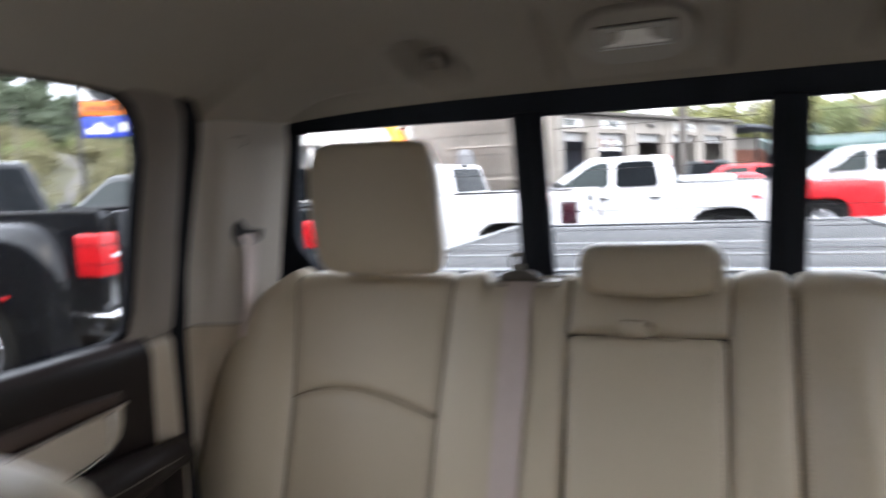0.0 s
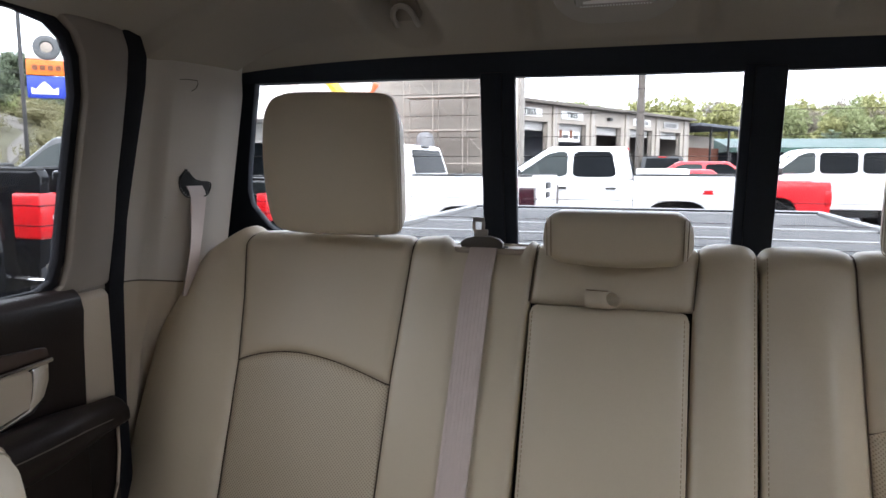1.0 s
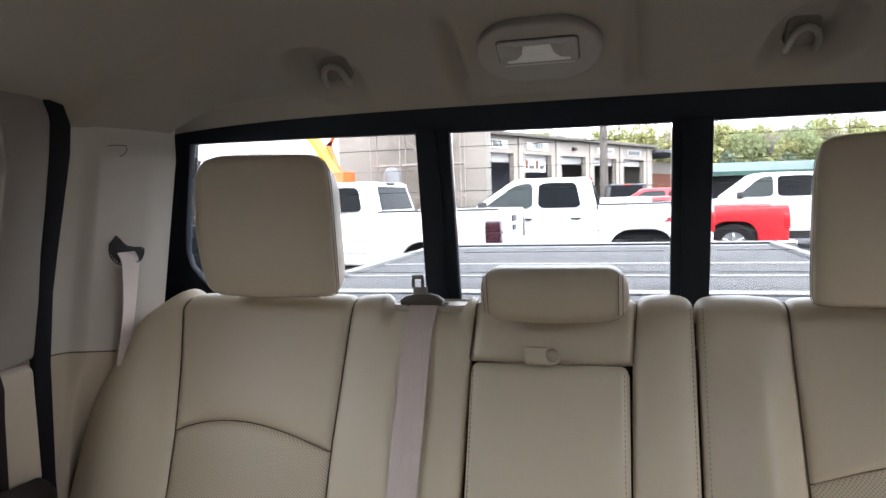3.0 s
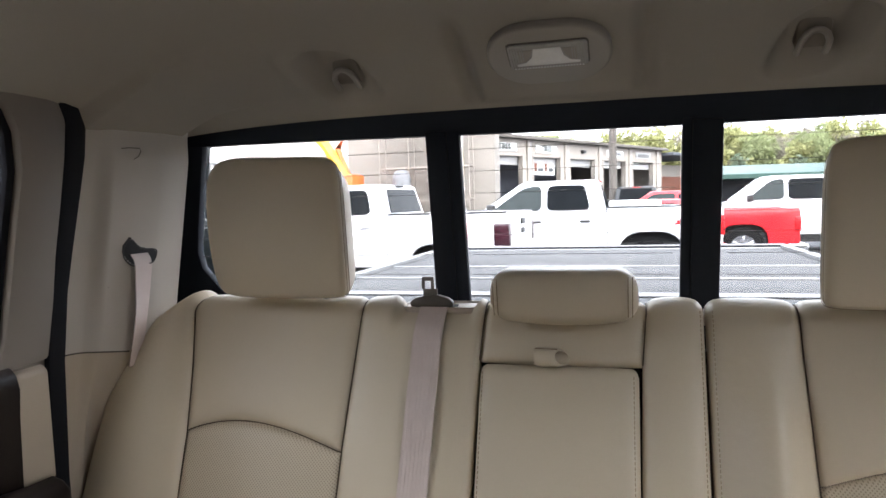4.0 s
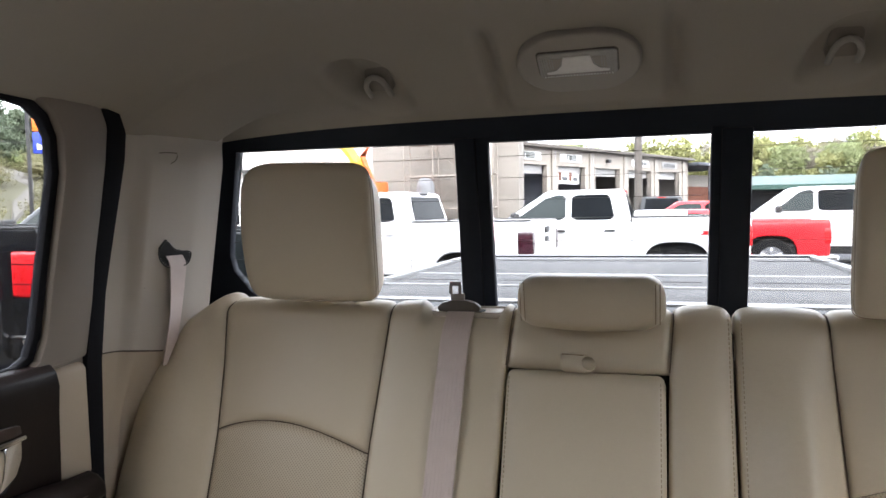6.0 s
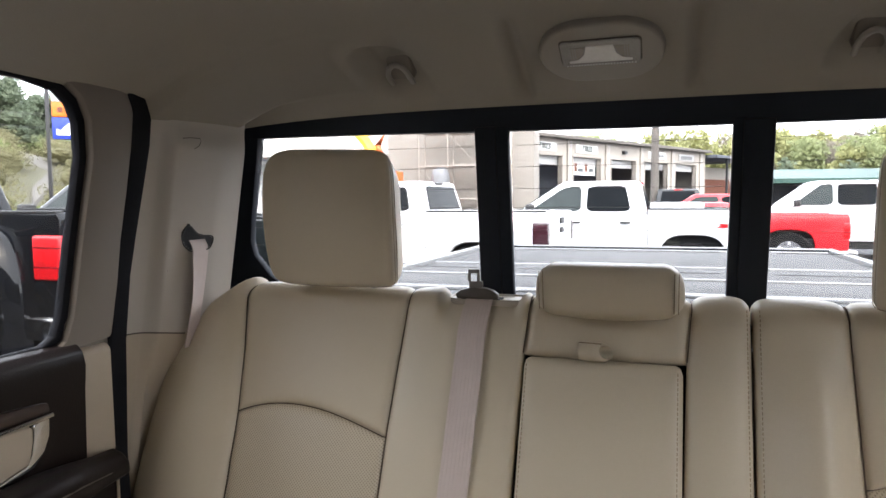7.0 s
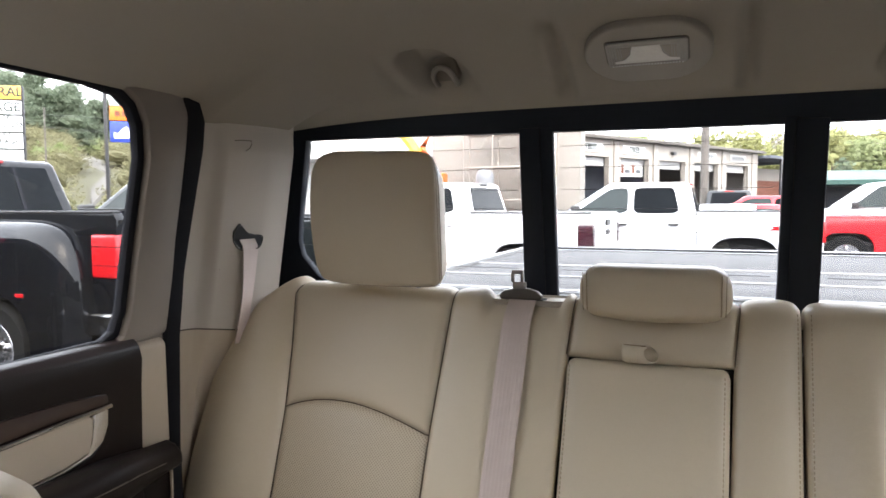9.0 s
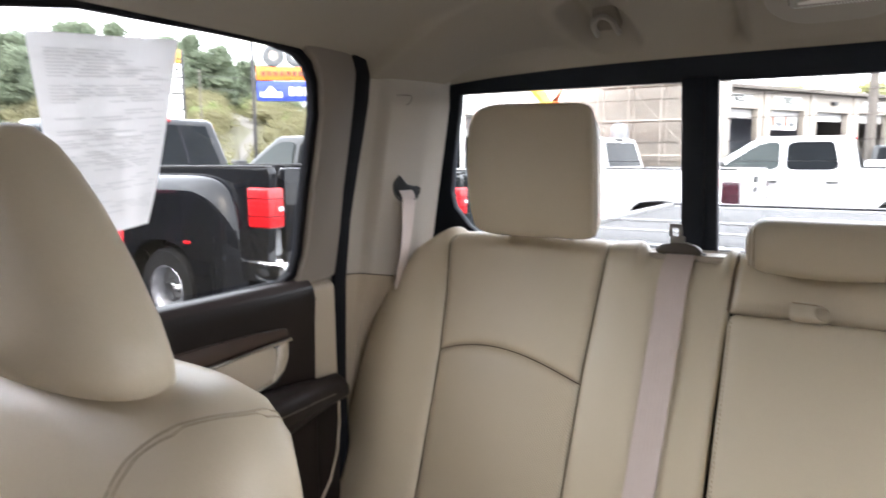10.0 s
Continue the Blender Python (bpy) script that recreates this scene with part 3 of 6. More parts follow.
def rear_door(mirror):
    s = -1 if mirror else 1
    d = thing("door_rear_far" if mirror else "door_rear", "closed rear pickup door with dark brown panel and cream insert", "door", kind="structure")
    fx = lambda y, z: side_x(z)

    def add(nm, inner, outer, xf, thick, m, lab="", bev=0.003):
        return strip(nm, inner, outer, xf, thick, m, d, lab, bev, mirror)

    seal_o = grow(OPEN_IN, 0.016)
    add("window_seal", OPEN_IN + OPEN_IN[:1], seal_o + seal_o[:1], fx, 0.02, M["rubber"], "black rubber window seal", 0.004)
    # upper frame trim, rear upright and header
    a = [p for p, q in zip(seal_o[2:], OPEN_IN[2:])][:8]
    b = [(-0.188, 1.383), (-0.192, 1.40), (-0.194, 1.44), (-0.196, 1.57), (-0.188, 1.74), (-0.190, 1.805), (-0.21, 1.84), (-0.27, 1.858)]
    add("upper_trim", a, b, lambda y, z: side_x(z) + 0.014, 0.035, M["frame_trim"], "taupe plastic frame trim", 0.008)
    h_in = seal_o[9:14]
    add("header_trim", h_in, [(y, z + 0.04) for y, z in h_in], lambda y, z: side_x(z) + 0.008, 0.03, M["rubber"], "black header strip", 0.005)
    # black door-to-body seal
    sl_in = [(-0.200, 0.80), (-0.214, 1.15), (-0.205, 1.37), (-0.203, 1.50), (-0.198, 1.57), (-0.195, 1.75), (-0.199, 1.815), (-0.220, 1.846), (-0.30, 1.862), (-0.5, 1.865), (-1.1, 1.84)]
    sl_out = [(-0.162, 0.80), (-0.173, 1.15), (-0.165, 1.37), (-0.160, 1.50), (-0.154, 1.57), (-0.146, 1.75), (-0.150, 1.825), (-0.190, 1.868), (-0.30, 1.888), (-0.5, 1.89), (-1.1, 1.87)]
    add("body_seal", sl_in, sl_out, lambda y, z: max(side_x(z) + 0.012 + 0.006 * smoothstep(1.55, 1.70, z), -0.906), 0.06, M["rubber"], "black rubber door seal", 0.009)
    # glass
    bm = slab([(s * (side_x(z) - 0.012), y, z) for y, z in grow(OPEN_IN, 0.01)], (s, 0, 0), 0.004)
    gl = part("pane", bm, M["side_glass"], d, "clear side window pane")
    gl.visible_shadow = False
    # dark panel with rounded sill
    sill = [(-1.2, 1.388), (-0.60, 1.384), (-0.34, 1.388), (-0.285, 1.386)]
    bm = prism([(-0.955, 0.85), (-0.955, 1.384), (-0.925, 1.390), (-0.907, 1.386), (-0.895, 1.374), (-0.889, 1.350), (-0.893, 1.30), (-0.897, 1.15), (-0.897, 0.85)], -1.15, -0.283, "y", 0.004)
    for v in bm.verts:
        v.co.x *= s
    part("panel", bm, M["brown"], d, "dark brown padded vinyl door panel", 40)
    bm = prism([(-0.955, 1.376), (-0.915, 1.376), (-0.903, 1.366), (-0.901, 1.165), (-0.955, 1.165)], -0.281, -0.210, "y", 0.006)
    for v in bm.verts:
        v.co.x *= s
    part("edge_strip", bm, M["cream_trim"], d, "cream plastic rear edge strip")
    bm = prism([(-0.955, 0.85), (-0.955, 1.163), (-0.902, 1.163), (-0.899, 0.85)], -0.281, -0.212, "y", 0.004)
    for v in bm.verts:
        v.co.x *= s
    part("lower_edge", bm, M["brown"], d)
    bm = tube([(s * -0.898, y, z) for y, z in ((-0.214, 1.12), (-0.214, 1.06), (-0.222, 1.0), (-0.245, 0.94), (-0.28, 0.90))], 0.003, 6)
    part("edge_piping", bm, M["cream_trim"], d, "cream piping along the lower rear edge")
    bm = box((-0.95, -0.30, 1.33), (-0.918, -0.18, 1.43))
    for v in bm.verts:
        v.co.x *= s
    part("inner_filler", bm, M["frame_trim"], d, "taupe filler behind the trim joint")
    flat = lambda y, z: -0.893
    wood = [(-0.366, 1.304), (-0.38, 1.307), (-0.45, 1.312), (-0.56, 1.314), (-0.75, 1.312), (-1.0, 1.30)]
    wood_b = [(-0.364, 1.289), (-0.38, 1.288), (-0.45, 1.286), (-0.56, 1.280), (-0.75, 1.270), (-1.0, 1.255)]
    add("wood_trim", wood, wood_b, lambda y, z: -0.887, 0.012, M["wood"], "dark glossy wood strip", 0.003)
    ch = [(p[0], p[1] - 0.001) for p in wood_b]
    part("chrome_strip", tube([(s * -0.883, y, z - 0.004) for y, z in ch], 0.0042, 10), M["chrome"], d, "bright chrome strip")
    cr_a = [(-0.366, 1.283), (-0.368, 1.25), (-0.378, 1.225), (-0.40, 1.203), (-0.46, 1.193), (-0.56, 1.185), (-1.0, 1.15)]
    cr_b = [(-0.398, 1.276), (-0.400, 1.25), (-0.404, 1.23), (-0.412, 1.212), (-0.46, 1.201), (-0.56, 1.193), (-1.0, 1.158)]
    add("chrome_surround", cr_a, cr_b, lambda y, z: -0.886, 0.01, M["chrome"], "satin chrome surround", 0.003)
    ins = [(-0.400, 1.270), (-0.401, 1.245), (-0.408, 1.214), (-0.46, 1.203), (-0.56, 1.196), (-1.0, 1.16)]
    ins_t = [(-0.405, 1.276), (-0.43, 1.276), (-0.45, 1.276), (-0.50, 1.274), (-0.56, 1.270), (-1.0, 1.245)]
    add("insert", ins_t, ins, lambda y, z: -0.884, 0.014, M["cream_trim"], "cream padded insert", 0.004)
    bm = prism([(-0.90, 1.10), (-0.90, 1.190), (-0.865, 1.197), (-0.83, 1.193), (-0.812, 1.177), (-0.810, 1.155), (-0.825, 1.13), (-0.86, 1.10)], -1.1, -0.232, "y", 0.010, 3)
    bmesh.ops.subdivide_edges(bm, edges=[e for e in bm.edges if abs(e.verts[0].co.y - e.verts[1].co.y) > 0.3], cuts=16)
    for v in bm.verts:
        end = smoothstep(-0.42, -0.235, v.co.y)
        v.co.x -= 0.034 * end * smoothstep(-0.89, -0.84, v.co.x)
        v.co.z += 0.028 * end * smoothstep(1.165, 1.10, v.co.z)
        v.co.z += 0.10 * smoothstep(-0.50, -1.1, v.co.y) - 0.016 * smoothstep(-0.40, -0.24, v.co.y)
        v.co.x *= s
    ar = part("armrest", bm, M["brown"], d, "dark brown stitched armrest")
    part("stitching", tube([(s * (-0.8125 - 0.034 * smoothstep(-0.42, -0.235, y)), y, 1.169 + 0.10 * smoothstep(-0.50, -1.1, y) - 0.016 * smoothstep(-0.40, -0.24, y)) for y in [-0.25 - 0.03 * k for k in range(28)]], 0.0016, 5), M["plastic_dark"], ar, "raised stitching along the edge")
    outer = [(-0.99, 0.55), (-1.0, 0.9), (-0.985, 1.2), (-0.957, 1.386), (-0.945, 1.386), (-0.96, 0.55)]
    bm = prism(outer, -1.2, -0.15, "y", 0.004)
    for v in bm.verts:
        v.co.x *= s
    part("outer_skin", bm, M["dark_paint"], d, "painted outer door skin")
    return d


rear_door(False)
rear_door(True)


# front of the cab: front doors, windscreen frame, dashboard
def front_cab():
    for s, nm in ((-1, "door_front"), (1, "door_front_far")):
        d = thing(nm, "closed front pickup door with dark brown panel" if s < 0 else "unseen front pickup door with dark brown panel, swung open to let in light", "door", kind="structure")
        part("panel", box((min(s * 0.88, s * 0.97), -2.3, 0.72), (max(s * 0.88, s * 0.97), -1.21, 1.46), 0.02), M["brown"], d)
        part("header_trim", box((min(s * 0.84, s * 0.93), -2.0, 1.76), (max(s * 0.84, s * 0.93), -1.21, 1.90), 0.012), M["grey_trim"], d, "grey-beige trim over the side window")
        part("pane", box((min(s * 0.895, s * 0.90), -2.25, 1.44), (max(s * 0.895, s * 0.90), -1.22, 1.80)), M["front_glass"], d, "tinted side window pane")
        # unseen far door stands open only to let in light from the right
        if s > 0:
            swing = Matrix.Translation((0.93, -2.3, 0)) @ Matrix.Rotation(radians(-68), 4, "Z") @ Matrix.Translation((-0.93, 2.3, 0))
            for leaf in [c for c in d.children if c.name.split(".")[0] in ("panel", "pane")]:
                leaf.data.transform(swing)
        part("pillar_trim", box((min(s * 0.87, s * 0.93), -1.24, 1.30), (max(s * 0.87, s * 0.93), -1.10, 1.90), 0.012), M["grey_trim"], d, "grey-beige plastic pillar cover")
    f = thing("dashboard", "dark brown dashboard under the windscreen", "dashboard", kind="structure")
    part("top", prism([(-2.75, 0.8), (-2.75, 1.25), (-2.3, 1.30), (-2.12, 1.25), (-2.08, 1.1), (-2.15, 0.8)], -0.9, 0.9, "x", 0.03), M["brown"], f)
    w = thing("window_front", "clear windscreen between its two pillars", "window", kind="structure")
    for s in (-1, 1):
        part("pillar", tube([(s * 0.84, -1.74, 1.92), (s * 0.90, -2.2, 1.60), (s * 0.94, -2.75, 1.25)], 0.045), M["grey_trim"], w)
    part("pane", slab([(-0.84, -1.76, 1.90), (0.84, -1.76, 1.90), (0.92, -2.72, 1.26), (-0.92, -2.72, 1.26)], (0, -0.55, 0.83), 0.005), M["windscreen_glass"], w, "tinted windscreen glass")
    part("header", box((-0.86, -1.84, 1.80), (0.86, -1.72, 1.96), 0.02), M["grey_trim"], w, "grey-beige header over the windscreen")
    return f


front_cab()


# ---------------------------------------------------------------- rear seats
SLOPE = 0.40
NRM = Vector((0, -1, SLOPE)).normalized()
ZT, RT = 1.432, 0.048


def seat_point(x, v, h):
    """A point of the reclined backrest: across, up, and proud of its plane; above ZT the surface rolls over the top edge."""
    if v <= ZT:
        return Vector((x, 0.03 + SLOPE * (v - 1.45), v)) + NRM * h
    base = Vector((x, 0.03 + SLOPE * (ZT - 1.45), ZT)) - NRM * RT
    a = min((v - ZT) / RT, radians(150))
    n = Vector((0, NRM.y * math.cos(a) + NRM.z * math.sin(a), NRM.z * math.cos(a) - NRM.y * math.sin(a)))
    return base + n * (RT + h)


def seat_panel(name, left, right, bottom, top, puff, material, parent, label="", nu=26, nv=40, edge=0.0055, sink=0.0085, shape=None):
    """A padded, sewn panel between two seams; it dips towards all its seams."""
    bm = bmesh.new()
    g = []
    for j in range(-1, nv + 2):
        t = min(1, max(0, j / nv))
        row = []
        for i in range(-1, nu + 2):
            s = min(1, max(0, i / nu))
            v = lerp(bottom(s), top(s), t)
            x0, x1 = left(v), right(v)
            x = lerp(x0, x1, s)
            ds, dt = min(s, 1 - s) * (x1 - x0), min(t, 1 - t) * (top(s) - bottom(s))
            e = (1 - math.exp(-ds / edge)) * (1 - math.exp(-dt / edge))
            h = -sink * (1 - e) + 0.8 * puff * math.sin(math.pi * min(1, max(0, s))) * (0.6 + 0.4 * math.sin(math.pi * t))
            h += 0.0012 * noise.noise(Vector((x * 9, v * 9, 3.1))) * e
            if shape:
                h += shape(s, t, x, v)
            if j in (-1, nv + 1) or i in (-1, nu + 1):
                h -= 0.03
            row.append(bm.verts.new(seat_point(x, v, h)))
        g.append(row)
    for j in range(len(g) - 1):
        for i in range(len(g[0]) - 1):
            bm.faces.new((g[j][i], g[j][i + 1], g[j + 1][i + 1], g[j + 1][i]))
    return part(name, bm, material, parent, label, sharp=75)


def stitches(parent, xs, v0, v1, h, step=0.0075, length=0.0048):
    """A run of raised thread stitches along a seam."""
    bm = bmesh.new()
    v = v0
    while v < v1:
        a, b = seat_point(xs(v), v, h), seat_point(xs(v + length), v + length, h)
        d = (b - a).normalized()
        u = Vector((1, 0, 0))
        w = d.cross(u).normalized()
        ring = [[bm.verts.new(p + (u * math.cos(k) + w * math.sin(k)) * 0.0009) for k in (0, 2.09, 4.19)] for p in (a, b)]
        for k in range(3):
            bm.faces.new((ring[0][k], ring[0][(k + 1) % 3], ring[1][(k + 1) % 3], ring[1][k]))
        v += step
    return part("stitching", bm, M["thread"], parent, "pale thread stitching", sharp=0)


def seam_shade_line(parent, points, h=-0.0066, r=0.0012):
    """The shade at the bottom of a sewn seam, put in as a dark line through (across, up) points."""
    return part("seam", tube([seat_point(x, v, h) for x, v in points], r, 6), M["groove"], parent, "dark line put in for the shade of a sewn seam")


TOP = 1.432 + 0.048 * radians(148)
outline = [(0.80, -0.95), (1.0, -0.95), (1.086, -0.95), (1.17, -0.946), (1.263, -0.938), (1.343, -0.918), (1.396, -0.889), (1.433, -0.835), (1.455, -0.803), (1.48, -0.775), (TOP, -0.75)]
seam_a = [(0.80, -0.718), (1.10, -0.728), (1.21, -0.732), (1.33, -0.745), (1.444, -0.764), (TOP, -0.745)]
seam_b = [(0.80, -0.405), (1.14, -0.401), (1.21, -0.400), (1.44, -0.388), (TOP, -0.388)]
side_c = [(0.80, -0.158), (1.16, -0.155), (1.355, -0.150), (1.45, -0.143), (TOP, -0.143)]
side_d = [(0.80, 0.131), (1.18, 0.133), (1.355, 0.136), (1.45, 0.144), (TOP, 0.144)]
C = lambda pairs: (lambda v: curve_at(pairs, v))
K = lambda c: (lambda s: c)


def arch(s):
    """The curved cross seam of the backrest."""
    return 1.213 + 0.031 * math.sin(math.pi * min(1, s * 1.02) ** 0.85) - 0.018 * s


def tall_headrest(parent, cx, dz, side, label):
    """A tall padded head restraint: a slightly domed front cloth that narrows towards its foot, a side wall with a twin-stitched seam, two posts. side -1 mirrors it."""
    ring = [(-0.1138, 1.4757), (-0.1323, 1.4902), (-0.1382, 1.5372), (-0.1382, 1.6013), (-0.1345, 1.6597), (-0.127, 1.7125), (-0.0996, 1.7401), (-0.021, 1.7397), (0.0746, 1.7363), (0.1282, 1.733), (0.1404, 1.7125), (0.1413, 1.6597), (0.1404, 1.5817), (0.1376, 1.5023), (0.1343, 1.4782), (0.1123, 1.4736), (0.0184, 1.4721), (-0.0606, 1.4726)]
    for _ in range(3):
        ring = [p for a, b in zip(ring, ring[1:] + ring[:1]) for p in ((lerp(a[0], b[0], 0.25), lerp(a[1], b[1], 0.25)), (lerp(a[0], b[0], 0.75), lerp(a[1], b[1], 0.75)))]
    mx, mz = 0.004, 1.605

    def at(p, k, dy, out=0.0):
        x, z = p
        d = Vector((x - mx, z - mz))
        d = d * k + d.normalized() * out
        z = mz + d.y
        lean = -0.034 * (z - 1.47) / 0.27 + 0.008 * ((z - 1.605) / 0.135) ** 2
        x = mx + d.x - (0.010 * smoothstep(1.66, 1.745, z) * smoothstep(0.0, 0.06, dy) if d.x > 0.08 else 0.0)
        return Vector((cx + side * x, -0.036 + lean + dy, z + dz))

    bm = bmesh.new()
    rings = []
    for k, dy, out in ((0.10, -0.0062, 0), (0.3, -0.006, 0), (0.55, -0.0052, 0), (0.75, -0.0036, 0), (0.88, -0.0018, 0), (0.95, 0.0004, 0), (0.985, 0.0034, 0), (1.0, 0.0075, 0), (1.0, 0.0105, 0.0008), (1.0, 0.0125, -0.0006), (1.0, 0.0145, 0.0012), (0.988, 0.026, 0.0020), (0.955, 0.05, 0.0020), (0.90, 0.085, 0.0), (0.85, 0.107, 0), (0.76, 0.121, 0), (0.6, 0.127, 0), (0.2, 0.129, 0)):
        rings.append([bm.verts.new(at(p, k, dy, out)) for p in ring])
    for a, b in zip(rings, rings[1:]):
        for q in range(len(ring)):
            bm.faces.new((a[q], a[(q + 1) % len(ring)], b[(q + 1) % len(ring)], b[q]))
    bm.faces.new(rings[0]), bm.faces.new(rings[-1])
    pad = part("headrest", bm, M["leather"], parent, label, sharp=70)
    for dy, out, r in ((0.0125, 0.0, 0.0011), (0.020, 0.0026, 0.0007)):
        run = [at(p, 1.0, dy, out) for p in ring]
        part("side_seam", tube([*run, run[0]], r, 5), M["thread"], pad, "stitched side seam")
    for q in (-0.075, 0.062):
        part("post", tube([(cx + side * q, 0.045, 1.40 + dz), (cx + side * q, 0.052, 1.50 + dz)], 0.006), M["steel"], parent, "steel headrest post")
    return pad


def low_headrest(parent, cx, w, z0, z1, y0, depth, label):
    """A low roll-shaped head restraint with stitched ends."""
    poly = [(cx + x, (z0 + z1) / 2 + z) for x, z in rounded(w, z1 - z0, (z1 - z0) * 0.40, 6)]
    poly = [(cx + (x - cx) * (1 - 0.03 * smoothstep(z0, z1, z)), z) for x, z in poly]
    bm = prism(poly, y0, y0 + depth, "y", 0.032, 5)
    bmesh.ops.subdivide_edges(bm, edges=[e for e in bm.edges if e.calc_length() > 0.05], cuts=3, use_grid_fill=True)
    for v in bm.verts:
        v.co.y -= 0.016 * (v.co.z - z0) / (z1 - z0)
        if v.co.z < z0 + 0.03:
            v.co.z -= 0.010 * math.cos((v.co.x - cx) / w * math.pi)
    pad = part("headrest", bm, M["leather"], parent, label, sharp=60)
    for s in (-1, 1):
        for dx in (0.0, 0.007):
            run = [(cx + s * (w / 2 - 0.019 + dx), y0 + 0.0015 - 0.016 * t + 0.022 * max(0, abs(2 * t - 1) - 0.45) ** 2, z0 + (z1 - z0) * t) for t in [0.12 + 0.76 * k / 8 for k in range(9)]]
            part("end_seam", tube(run, 0.0008, 5), M["thread"], pad, "stitched end seam")
    return pad


def outer_seat(parent, side):
    """The sewn panels of an outboard place; side -1 mirrors them."""
    f = (lambda p: p) if side > 0 else (lambda p: [(v, -x) for v, x in p])
    o, a, b = f(outline), f(seam_a), f(seam_b)
    if side > 0:
        L1, R1, L2, R2 = C(o), C(a), C(a), C(b)
    else:
        L1, R1, L2, R2 = C(a), C(o), C(b), C(a)
    roll = lambda q, v: 0.028 * math.sin(math.pi * min(1, q * 1.02)) ** 0.9 * (1 - 0.6 * smoothstep(1.33, 1.45, v)) - 0.012 * (1 - math.sqrt(max(0, 1 - max(0, 1 - q / 0.16) ** 2)))
    fall = (lambda s, t, x, v: roll(s, v)) if side > 0 else (lambda s, t, x, v: roll(1 - s, v))
    ar = arch if side > 0 else (lambda s: arch(1 - s))
    seat_panel("side_bolster", L1, R1, K(0.82), K(TOP), 0.004, M["leather"], parent, "", 60, 60, shape=fall)
    seat_panel("upper_panel", L2, R2, lambda s: ar(s) + 0.0012, K(TOP), 0.010, M["leather"], parent, "", 34, 44)
    seat_panel("perforated_panel", L2, R2, K(0.82), lambda s: ar(s) - 0.0012, 0.012, M["perforated"], parent, "perforated leather centre panel", 34, 44)


def cushion(parent, x0, x1):
    part("seat_cushion", box((x0, -0.66, 0.72), (x1, -0.10, 0.86), 0.05, 4), M["leather"], parent)


def rear_seats():
    big = thing("rear_bench_seat", "beige leather rear bench seat with folding centre armrest", "car seat")
    outer_seat(big, 1)
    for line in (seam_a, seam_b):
        seam_shade_line(big, [(curve_at(line, v), v) for v in [0.84 + 0.66 * k / 44 for k in range(45)]])
    seam_shade_line(big, [(lerp(curve_at(seam_a, arch(q)), curve_at(seam_b, arch(q)), q), arch(q)) for q in [k / 40 for k in range(41)]])
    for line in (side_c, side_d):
        seam_shade_line(big, [(curve_at(line, v), v) for v in [1.36 + 0.14 * k / 14 for k in range(15)]])
    dip = lambda s, t, x, v: -0.024 * smoothstep(1.395, 1.455, v) * (1 - smoothstep(0.062, 0.088, abs(x + 0.240)))
    seat_panel("inner_side_panel", C(seam_b), C(side_c), K(0.82), K(TOP), 0.010, M["leather"], big, "", 40, 50, shape=dip)
    seat_panel("centre_upper_panel", C(side_c), C(side_d), lambda s: 1.3590 - 0.002 * math.sin(math.pi * s), K(TOP), 0.008, M["leather"], big, "", 34, 22, shape=lambda s, t, x, v: -0.004)
    seat_panel("inner_strip", C(side_d), K(0.238), K(0.82), K(TOP), 0.008, M["leather"], big, "", 20, 50, edge=0.0065, sink=0.011)
    part("gap_backing", slab([seat_point(-0.20, 0.82, -0.03), seat_point(0.20, 0.82, -0.03), seat_point(0.20, 1.42, -0.03), seat_point(-0.20, 1.42, -0.03)], (0, 1, 0), 0.01), M["void"], big, "black sheet in place of the shade round the armrest")
    arm = seat_panel("armrest", K(-0.1465), K(0.1300), K(0.84), lambda s: 1.3545 - 0.016 * (1 - math.sqrt(max(0, 1 - max(0, (abs(2 * s - 1) - 0.89) / 0.11) ** 2))), 0.008, M["leather"], big, "fold-down centre armrest", 80, 50, edge=0.008, sink=0.014, shape=lambda s, t, x, v: 0.008)
    for x in (-0.139, 0.121):
        stitches(arm, K(x), 0.9, 1.34, 0.0125)
    tall_headrest(big, -0.532, 0.0, 1, "tall padded beige leather headrest")
    low_headrest(big, 0.004, 0.256, 1.438, 1.528, -0.045, 0.10, "low roll-shaped centre headrest")
    # pull strap
    bm = bmesh.new()
    ends = []
    for x in (-0.046, -0.043, 0.010, 0.013):
        k_ = 0.9 if x in (-0.046, 0.013) else 1.0
        rings = []
        for wide_, deep in ((0.0155 * k_, 0.0165 * k_), (0.0110, 0.0120)):
            rings.append([bm.verts.new(seat_point(x - 0.06 * wide_ * math.sin(a) - (0.95 * deep * (1 + math.cos(a)) if x > 0 else 0), 1.3655 + wide_ * math.sin(a), 0.0185 + deep * math.cos(a))) for a in [2 * math.pi * q / 20 for q in range(20)]])
        ends.append(rings)
    for (o0, i0), (o1, i1) in zip(ends, ends[1:]):
        for q in range(20):
            bm.faces.new((o0[q], o0[(q + 1) % 20], o1[(q + 1) % 20], o1[q]))
            bm.faces.new((i0[q], i0[(q + 1) % 20], i1[(q + 1) % 20], i1[q]))
    for o0, i0 in (ends[0], ends[-1]):
        for q in range(20):
            bm.faces.new((o0[q], o0[(q + 1) % 20], i0[(q + 1) % 20], i0[q]))
    st = part("pull_strap", bm, M["leather"], big, "small leather pull loop")
    part("edge_stitch", tube([seat_point(-0.044, 1.378, 0.0295), seat_point(-0.006, 1.377, 0.0295)], 0.0009, 5), M["thread"], st)
    stitches(big, K(0.2315), 0.86, 1.45, 0.003)
    cushion(big, -0.93, 0.238)
